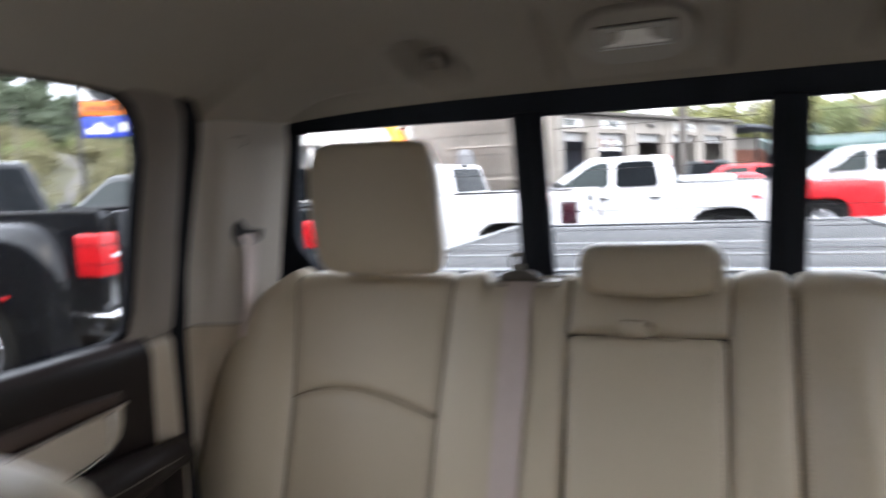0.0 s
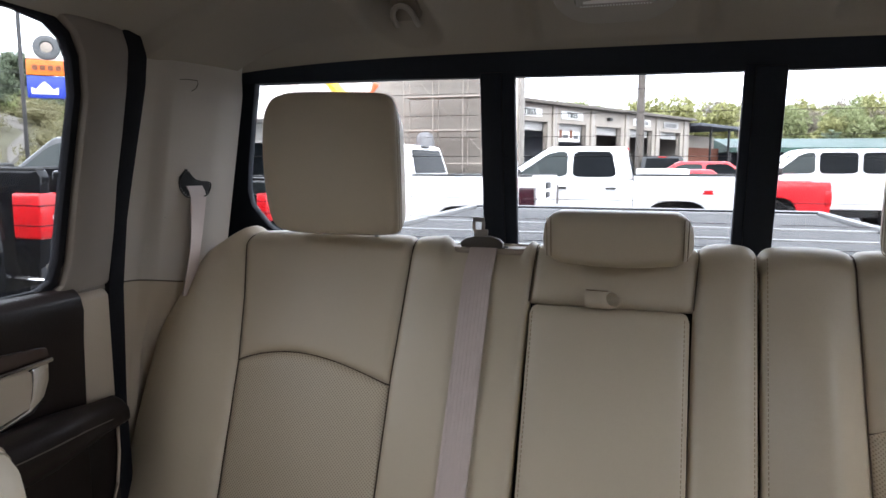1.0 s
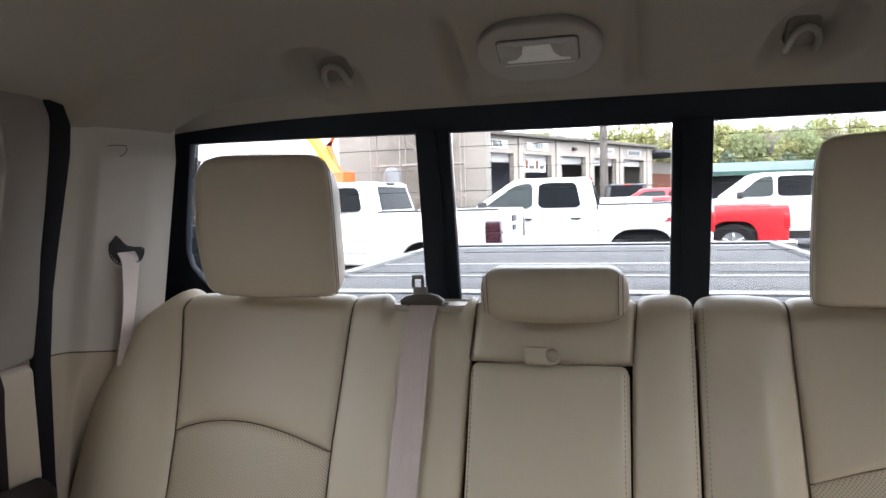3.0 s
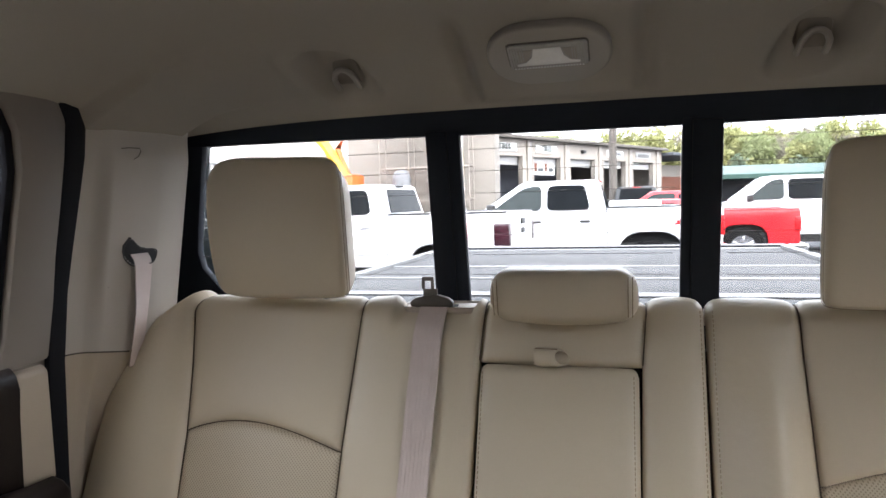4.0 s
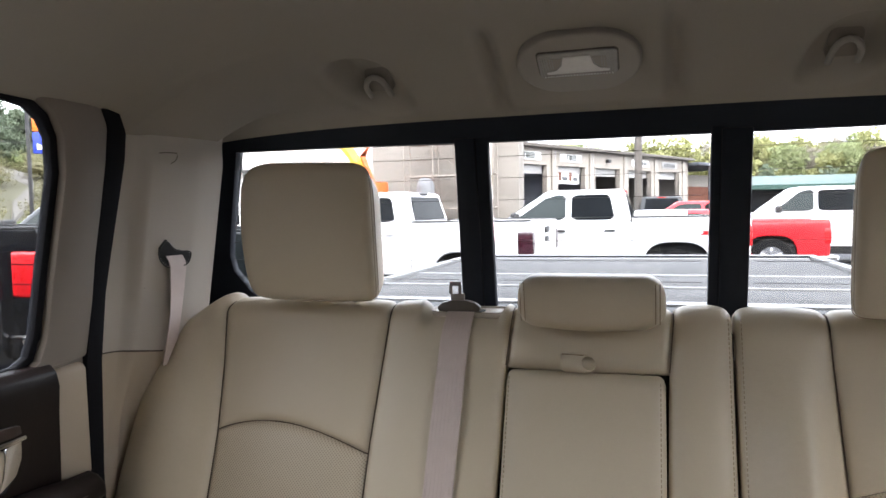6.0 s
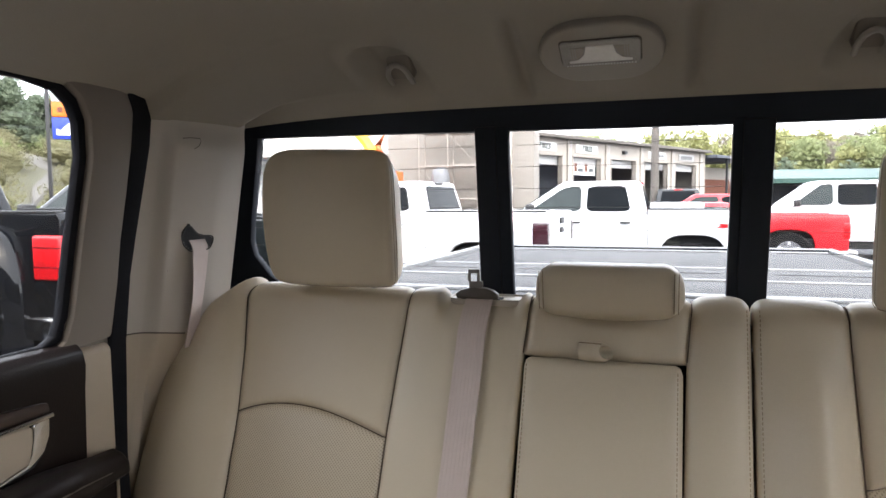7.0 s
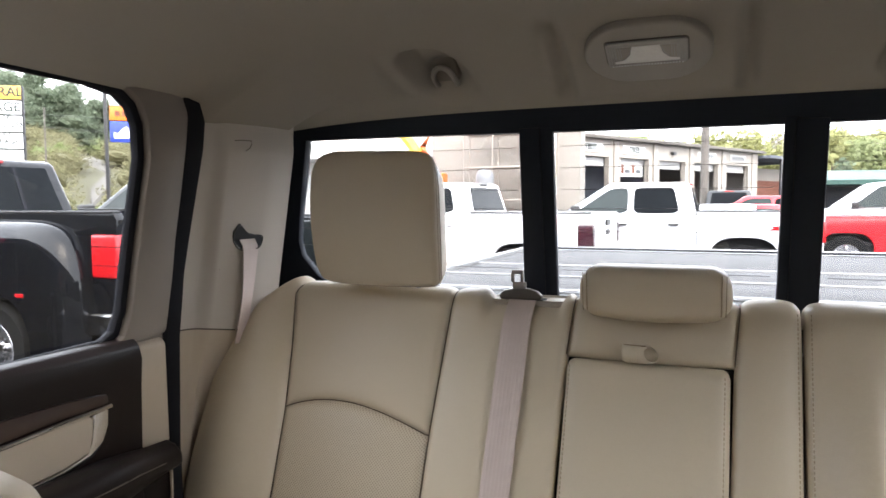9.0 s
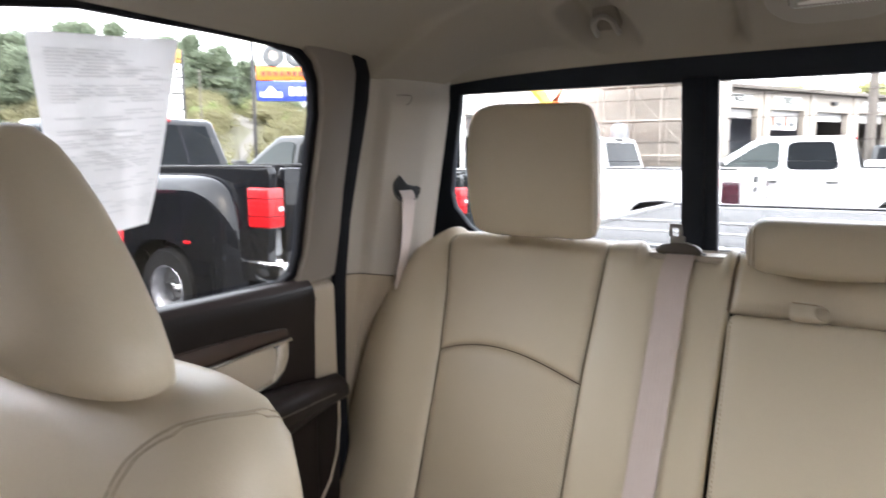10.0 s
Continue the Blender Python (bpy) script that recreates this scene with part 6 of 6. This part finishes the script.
def utility_pole(x, y, h, r):
    p = thing("utility_pole", "weathered grey wooden utility pole", "pole", (x, y, 0))
    part("shaft", tube([(0, 0, -0.2), (0, 0, h * 0.5), (0.03, 0, h)], [r, r * 0.9, r * 0.75], 12), M["pole"], p)
    return p


utility_pole(-0.30, 29.5, 10.0, 0.18)
utility_pole(-45.0, 33.6, 8.6, 0.075)


def cable(x0, z0, x1, z1, sag):
    pts = [(lerp(x0, x1, k / 16), 33.6 + 0.2 * k, lerp(z0, z1, k / 16) - sag * 4 * (k / 16) * (1 - k / 16)) for k in range(17)]
    tagged(part("power_cable", tube(pts, 0.018, 5), M["black_plastic"]), "thin dark overhead cable by the utility pole", "cable")


cable(-45.0, 8.1, -14.5, 6.9, 0.5)
cable(-45.0, 7.2, -14.5, 6.2, 0.6)


# ---------------------------------------------------------------- wrapped building, scaffold, pale building, lift
def scaffold(x0, y0, nx, nz, dx=1.6, dz=1.7, d=1.0):
    s = thing("scaffold", "tubular scaffold in front of the grey building", "scaffold", (x0, y0, 0))
    for i in range(nx + 1):
        for yy in (0, d):
            part("standard", tube([(i * dx, yy, 0), (i * dx, yy, nz * dz + 0.6)], 0.035, 6), M["tube"], s)
    for j in range(1, nz + 1):
        for yy in (0, d):
            part("ledger", tube([(0, yy, j * dz), (nx * dx, yy, j * dz)], 0.03, 6), M["tube"], s)
        part("deck", box((0, 0.05, j * dz + 0.03), (nx * dx, d - 0.05, j * dz + 0.09)), M["tube"], s, "scaffold deck boards")
        for i in range(nx):
            a, b = (0, 1) if (i + j) % 2 else (1, 0)
            part("brace", tube([((i + a) * dx, 0, (j - 1) * dz), ((i + b) * dx, 0, j * dz)], 0.02, 5), M["tube"], s)
    return s


def left_buildings():
    b = thing("grey_building", "grey-brown unfinished building wrapped for works", "building", (-14.6, 34, 0))
    part("wall", box((-0.1, 0, 0), (8.2, 1.5, 8.4), 0.02), M["netting"], b)
    for k in range(5):
        part("joint", box((1.0, -0.02, 1.4 + 1.5 * k), (6.6, 0.0, 1.44 + 1.5 * k)), M["netting"], b)
    p = thing("pale_building", "long pale building with an overhanging canopy", "building", (-34, 36, 0))
    part("wall", box((0, 0, 0), (20.2, 8, 9.0), 0.02), M["pale_block"], p)
    part("canopy", box((5, -3.2, 4.2), (13.5, 0.0, 4.75), 0.04), M["pale_block"], p, "flat white canopy")
    for k in range(5):
        part("post", box((5.2 + 2 * k, -3.0, 0), (5.4 + 2 * k, -2.8, 4.2)), M["pale_block"], p)
        part("window", box((1.2 + 3 * k, -0.02, 1.0), (3.2 + 3 * k, 0.02, 3.0)), M["car_glass"], p, "dark shop window")
    scaffold(-12.2, 32.2, 3, 4)
    scaffold(-8.4, 34.6, 1, 4, 1.3)
    t = thing("water_tank", "translucent white plastic tank", "tank", (-10.6, 31.0, 0))
    part("tank", lathe([(0.001, 3.3), (0.28, 3.25), (0.42, 3.05), (0.46, 2.8), (0.46, 2.2), (0.001, 2.2)], 20, "z"), M["tank"], t)
    part("stand", box((-0.5, -0.5, 0), (0.5, 0.5, 2.2), 0.02), M["tube"], t)
    l = thing("boom_lift", "orange and yellow boom lift beside the buildings", "machine", (-13.4, 30, 0))
    part("chassis", box((-2.2, -1.0, 0.5), (1.2, 1.0, 1.5), 0.08), M["orange_machine"], l)
    part("turret", box((-1.6, -0.8, 1.5), (0.9, 0.8, 3.1), 0.1), M["orange_machine"], l, "orange engine cover")
    part("boom", tube([(0.2, 0, 3.0), (-0.8, 0, 4.6), (-2.6, 0, 6.6)], 0.28, 8), M["yellow_machine"], l, "yellow boom")
    part("boom_arm", tube([(0.4, 0, 2.9), (-0.2, 0.1, 4.4), (0.6, 0.1, 5.6)], 0.16, 8), M["orange_machine"], l, "orange boom arm")
    for x in (-1.7, 0.7):
        for y in (-0.9, 0.9):
            part("wheel", lathe([(0.1, -0.17), (0.5, -0.17), (0.55, 0), (0.5, 0.17), (0.1, 0.17)], 20), M["tyre"], l).location = (x, y, 0.55)


left_buildings()


def green_roof_building():
    g = thing("green_roofed_shed", "long open shed with a green metal roof", "building", (7.2, 68.2, 0), 9)
    part("roof", prism([(-1, 3.0), (-1, 3.42), (6, 4.5), (13, 3.42), (13, 3.0)], 0, 60, "x"), M["green_roof"], g, "green metal roof")
    for k in range(120):
        part("roof_rib", slab([(k * 0.5, -1, 3.43), (k * 0.5 + 0.05, -1, 3.43), (k * 0.5 + 0.05, 6, 4.51), (k * 0.5, 6, 4.51)], (0, 0, 1), 0.015), M["green_roof"], g, "", 0)
    for k in range(13):
        part("post", box((k * 5, -0.8, 0), (k * 5 + 0.25, -0.5, 3.1)), M["pole_dark"], g)
    part("rear_wall", box((0, 8, 0), (60, 8.3, 3.2)), M["interior_dark"], g)


green_roof_building()


# ---------------------------------------------------------------- roadside signs
def tyre_sign():
    s = thing("tyre_shop_sign", "tall pole sign with grey, orange and blue panels", "sign", (-22.5, 18.9, 0), 128 - 90)
    part("post", box((-0.065, -0.065, 0), (0.065, 0.065, 7.2), 0.015), M["pole_dark"], s)
    part("panel", box((0.16, -0.10, 5.55), (3.6, 0.08, 6.42), 0.02), M["sign_white"], s, "pale panel with a tyre shape")
    bm = lathe([(0.20, -0.13), (0.24, -0.17), (0.36, -0.18), (0.44, -0.15), (0.46, -0.10)], 28)
    t = part("tyre_shape", bm, M["sign_grey"], s, "grey tyre shape")
    t.location = (0.88, 0, 5.97)
    part("hub_shape", lathe([(0.20, -0.125), (0.12, -0.14), (0.001, -0.14)], 20), M["tube"], t, "pale grey wheel shape inside the tyre")
    t = part("tyre_shape", lathe([(0.20, -0.13), (0.24, -0.17), (0.36, -0.18), (0.44, -0.15), (0.46, -0.10)], 28), M["sign_grey"], s, "grey tyre shape")
    t.location = (1.85, 0, 5.97)
    part("panel", box((0.16, -0.10, 4.95), (3.6, 0.08, 5.52), 0.02), M["sign_orange"], s, "orange panel")
    for k in range(8):
        part("letter_bar", box((0.36 + 0.26 * k, -0.115, 5.13), (0.54 + 0.26 * k, -0.10, 5.32)), M["fence_wood"], s)
    part("panel", box((0.16, -0.10, 4.1), (3.6, 0.08, 4.92), 0.02), M["sign_blue"], s, "blue panel")
    part("white_shape", prism([(0.30, 4.25), (0.30, 4.5), (0.45, 4.42), (0.6, 4.6), (0.75, 4.72), (0.9, 4.58), (1.05, 4.42), (1.2, 4.52), (1.2, 4.25)], -0.115, -0.10, "y"), M["sign_white"], s, "plain white emblem shape")
    for k in range(6):
        part("letter_bar", box((1.5 + 0.32 * k, -0.115, 4.32), (1.72 + 0.32 * k, -0.10, 4.68)), M["sign_white"], s)
    part("red_bar", box((2.0, -0.115, 5.95), (3.3, -0.10, 6.15)), M["red_lamp"], s)


def storage_sign():
    s = thing("storage_sign", "tall board sign with stacked white panels and a yellow top panel", "sign", (-22.85, 14.98, 0), 125 - 90)
    part("post", box((0.42, 0.1, 0), (0.58, 0.25, 5.75), 0.01), M["pole_dark"], s)
    part("post", box((-2.0, 0.1, 0), (-1.84, 0.25, 5.75), 0.01), M["pole_dark"], s)
    part("backing_board", box((-1.99, 0.02, 2.5), (0.54, 0.09, 5.75), 0.01), M["pole_dark"], s, "dark board behind the panels")
    stand = lambda x, z: Matrix.Translation((x, -0.07, z)) @ Matrix.Rotation(math.pi / 2, 4, "X")
    rows = (("R GENERAL", 5.28, 5.74, "sign_yellow", 0.44), ("STORAGE", 4.76, 5.22, "sign_white", 0.46), ("CLIMATE\nCONTROLLED", 4.16, 4.70, "sign_white", 0.27), ("BOAT\nSTORAGE", 3.58, 4.10, "sign_white", 0.24), ("", 3.05, 3.52, "sign_white", 0.3), ("", 2.55, 3.0, "sign_white", 0.3))
    for words, z0, z1, m, size in rows:
        p = part("panel", box((-2.0, -0.06, z0), (0.55, 0.06, z1), 0.015), M[m], s, "yellow panel" if m == "sign_yellow" else "white panel")
        if z1 < 4.15:
            part("divider", box((-0.72, -0.075, z0), (-0.66, -0.058, z1)), M["pole_dark"], p, "dark divider between two panels")
        if words:
            text("letters", words, size, stand({0.44: -0.50, 0.46: -0.45, 0.27: -0.30, 0.24: -0.08}[size], (z0 + z1) / 2 + (0.09 if "\n" in words else 0.0)), p, M["letter_black"], "black letters")


tyre_sign()
storage_sign()


# ---------------------------------------------------------------- hill, bushes, trees
def leaf_cloud(name, blobs, per, size, material, label, category, seed, flat=0.8, kind="stuff", heart=0.0):
    """Many small leaf clumps scattered through uneven crowns; blobs are (x, y, z, radius, height)."""
    rng = np.random.default_rng(seed)
    vs, n = [], 0
    out = []
    for bx, by, bz, r, hgt in blobs:
        k = int(per * (r * hgt) ** 0.75)
        d = rng.normal(size=(k, 3))
        d /= np.linalg.norm(d, axis=1)[:, None]
        lump = 1 + 0.28 * np.sin(d[:, 0] * 5 + bx) * np.sin(d[:, 1] * 4 + by) + 0.18 * np.sin(d[:, 2] * 7 + bx * 2)
        rad = rng.uniform(0.45, 1.0, k) ** 0.6 * lump
        c = np.stack([bx + d[:, 0] * rad * r, by + d[:, 1] * rad * r, bz + d[:, 2] * rad * hgt], 1)
        u = rng.normal(size=(k, 3))
        u /= np.linalg.norm(u, axis=1)[:, None]
        w = np.cross(u, rng.normal(size=(k, 3)))
        w /= np.linalg.norm(w, axis=1)[:, None]
        sz = (size * rng.uniform(0.6, 1.5, k))[:, None]
        out.append(np.stack([c - u * sz, c + w * sz * flat, c + u * sz, c - w * sz * flat * 0.7], 1))
        if heart:
            a, b = (g.ravel() for g in np.meshgrid(np.arange(11) * 2 * np.pi / 11, np.arange(6) * np.pi / 6))
            quad = []
            for da, db in ((0, 0), (2 * np.pi / 11, 0), (2 * np.pi / 11, np.pi / 6), (0, np.pi / 6)):
                pa, pb = a + da, b + db
                lumpy = heart * (1 + 0.15 * np.sin(3 * pa + bx) * np.sin(2 * pb + by) + 0.10 * np.sin(7 * pa + 5 * pb + by) * np.sin(pb))
                quad.append(np.stack([bx + np.cos(pa) * np.sin(pb) * r * lumpy, by + np.sin(pa) * np.sin(pb) * r * lumpy, bz + np.cos(pb) * hgt * lumpy], 1))
            out.append(np.stack(quad, 1))
    q = np.concatenate(out).reshape(-1, 3)
    me = bpy.data.meshes.new(name)
    nf = len(q) // 4
    me.from_pydata(q.tolist(), [], np.arange(nf * 4).reshape(nf, 4).tolist())
    return tagged(link(name, me, M[material], None, "", 0), label, category, kind=kind)


def trunks(name, places, material, label, seed):
    """Bare tapered trunks with a few limbs, joined."""
    rnd = random.Random(seed)
    bm = bmesh.new()
    for x, y, z, h in places:
        for pts, r in [([(x, y, z), (x + rnd.uniform(-.3, .3), y, z + h * 0.5), (x + rnd.uniform(-.5, .5), y, z + h)], [h * 0.018, h * 0.012, h * 0.003])] + [
                ([(x, y, z + h * f), (x + rnd.uniform(-1, 1) * h * 0.16, y + rnd.uniform(-1, 1), z + h * (f + 0.25))], [h * 0.007, h * 0.002]) for f in (0.35, 0.45, 0.55, 0.62, 0.7)]:
            t = tube(pts, r, 5)
            me = bpy.data.meshes.new("tmp")
            t.to_mesh(me)
            bm.from_mesh(me)
            t.free()
    return tagged(part(name, bm, M[material]), label, "trees", kind="stuff")


def hz(x, y):
    """Height of the hillside."""
    return 13.0 * max(0, 1 - ((x + 135) / 92) ** 2 - ((y - 66) / 44) ** 2) ** 1.3


def hill():
    nx, ny = 60, 50
    verts, faces = [], []
    for j in range(ny + 1):
        for i in range(nx + 1):
            x, y = lerp(-235, -38, i / nx), lerp(10, 125, j / ny)
            verts.append((x, y, hz(x, y) + ground_z(y) - 0.3 + 0.5 * noise.noise(Vector((x * 0.05, y * 0.05, 0)))))
    for j in range(ny):
        for i in range(nx):
            a = j * (nx + 1) + i
            faces.append((a, a + 1, a + nx + 2, a + nx + 1))
    me = bpy.data.meshes.new("hillside")
    me.from_pydata(verts, [], faces)
    tagged(link("hillside", me, M["grass"]), "grassy hillside beyond the lot", "hill", kind="structure")


hill()


def planting():
    rnd = random.Random(11)
    pines, pt = [], []
    for k in range(330):
        x, y = rnd.uniform(-165, -90), rnd.uniform(18, 106)
        h = rnd.uniform(8, 11.5)
        z = hz(x, y)
        for q in range(5):
            pines.append((x + rnd.uniform(-1, 1), y + rnd.uniform(-1, 1), z + h * (0.35 + 0.15 * q), h * (0.30 - 0.03 * q), h * 0.14))
        pt.append((x, y, z - 0.3, h))
    leaf_cloud("pine_wood", pines, 165, 0.20, "leaf_pine", "dark green pine wood on the hill", "trees", 3, heart=0.68)
    trunks("pine_trunks", pt, "bark", "brown pine trunks on the hill", 5)
    # trees out of view, added so the black pickup's flank mirrors something dark
    belt = []
    for k in range(60):
        x, y = rnd.uniform(-75, -28), rnd.uniform(-70, -20)
        for q in range(3):
            belt.append((x, y, 2.5 + 2.6 * q, 2.6 - 0.4 * q, 2.0))
    leaf_cloud("side_wood", belt, 22, 0.55, "leaf_pine", "unseen wood, added to darken reflections in the black pickup", "trees", 23)
    bushes = [(rnd.uniform(-62, -32), rnd.uniform(20, 60), rnd.uniform(0.2, 0.6), rnd.uniform(0.9, 1.8), rnd.uniform(0.5, 1.0)) for _ in range(150)]
    leaf_cloud("roadside_bushes", bushes, 110, 0.13, "leaf_bush", "light green roadside bushes", "bushes", 7, heart=0.75)
    scrub, green = [], []
    for k in range(620):
        x, y = rnd.uniform(-95, -48), rnd.uniform(20, 108)
        if abs((y - 50) - (-60 - x) * 0.85) < 3.0:
            continue
        (scrub if k % 7 else green).append((x, y, hz(x, y) + ground_z(y) + rnd.uniform(0.3, 1.6), rnd.uniform(1.6, 3.0), rnd.uniform(1.0, 2.4)))
    leaf_cloud("hillside_bushes", green, 60, 0.22, "leaf_bush", "light green bushes on the hillside", "bushes", 9, heart=0.75)
    leaf_cloud("bare_scrub", scrub, 190, 0.13, "leaf_olive", "olive budding scrub below the hill", "bushes", 8, 0.6, heart=0.55)
    bm = bmesh.new()
    rows = []
    for k in range(33):
        t = -0.8 + 1.8 * k / 32
        x, y = -60 - 26 * t, 50 + 22 * t + 3 * math.sin(max(t, 0) * 5)
        rows.append([bm.verts.new((x + dx, y - dx * 0.9, hz(x + dx, y - dx * 0.9) + ground_z(y - dx * 0.9) + 0.12 - 0.6 * (abs(dx) > 4))) for dx in (-4.6, -2.8, 2.8, 4.6)])
    for r, q in zip(rows, rows[1:]):
        for k in range(3):
            bm.faces.new((r[k], r[k + 1], q[k + 1], q[k]))
    tagged(part("dirt_road", bm, M["dirt"]), "pale dirt road climbing the hillside", "road", kind="structure")
    far, yel, tw, tt = [], [], [], []
    for k in range(230):
        x, y = rnd.uniform(-20, 150), rnd.uniform(96, 140)
        h = rnd.uniform(8.0, 11.5) * (y / 105)
        z0 = 0
        kind = rnd.random()
        dest = far if kind < 0.2 else (yel if kind < 0.62 else tw)
        for q in range(4):
            dest.append((x + rnd.uniform(-1.6, 1.6), y + rnd.uniform(-1, 1), z0 + h * (0.35 + 0.17 * q), h * rnd.uniform(0.16, 0.24), h * rnd.uniform(0.13, 0.18)))
        tt.append((x, y, z0, h))
    leaf_cloud("spring_wood", far, 170, 0.27, "leaf_spring", "fresh green spring wood behind the lot", "trees", 13, heart=0.45)
    leaf_cloud("yellow_wood", yel, 160, 0.27, "leaf_yellow", "yellow-green budding trees behind the lot", "trees", 14, heart=0.4)
    leaf_cloud("bare_wood", tw, 170, 0.36, "twig", "grey-brown bare trees behind the lot", "trees", 15, 0.22)
    trunks("wood_trunks", tt, "bark", "grey-brown trunks behind the lot", 16)
    for x, y, h in ((13.5, 86, 6.6), (20.0, 86, 6.2), (27, 88, 6.5)):
        t = thing("pine_tree", "small dark pine above the green roof", "tree", (x, y, 0), group="pines behind the shed")
        c = leaf_cloud("crown", [(0, 0, h * (0.45 + 0.13 * q), h * (0.24 - 0.04 * q), h * 0.10) for q in range(4)], 110, 0.28, "leaf_pine", "", "", int(x), kind="")
        c.parent = t
        tr = part("trunk", tube([(0, 0, 0), (0.1, 0, h * 0.5), (0, 0, h * 0.95)], [0.16, 0.1, 0.03], 6), M["bark"], t)


planting()
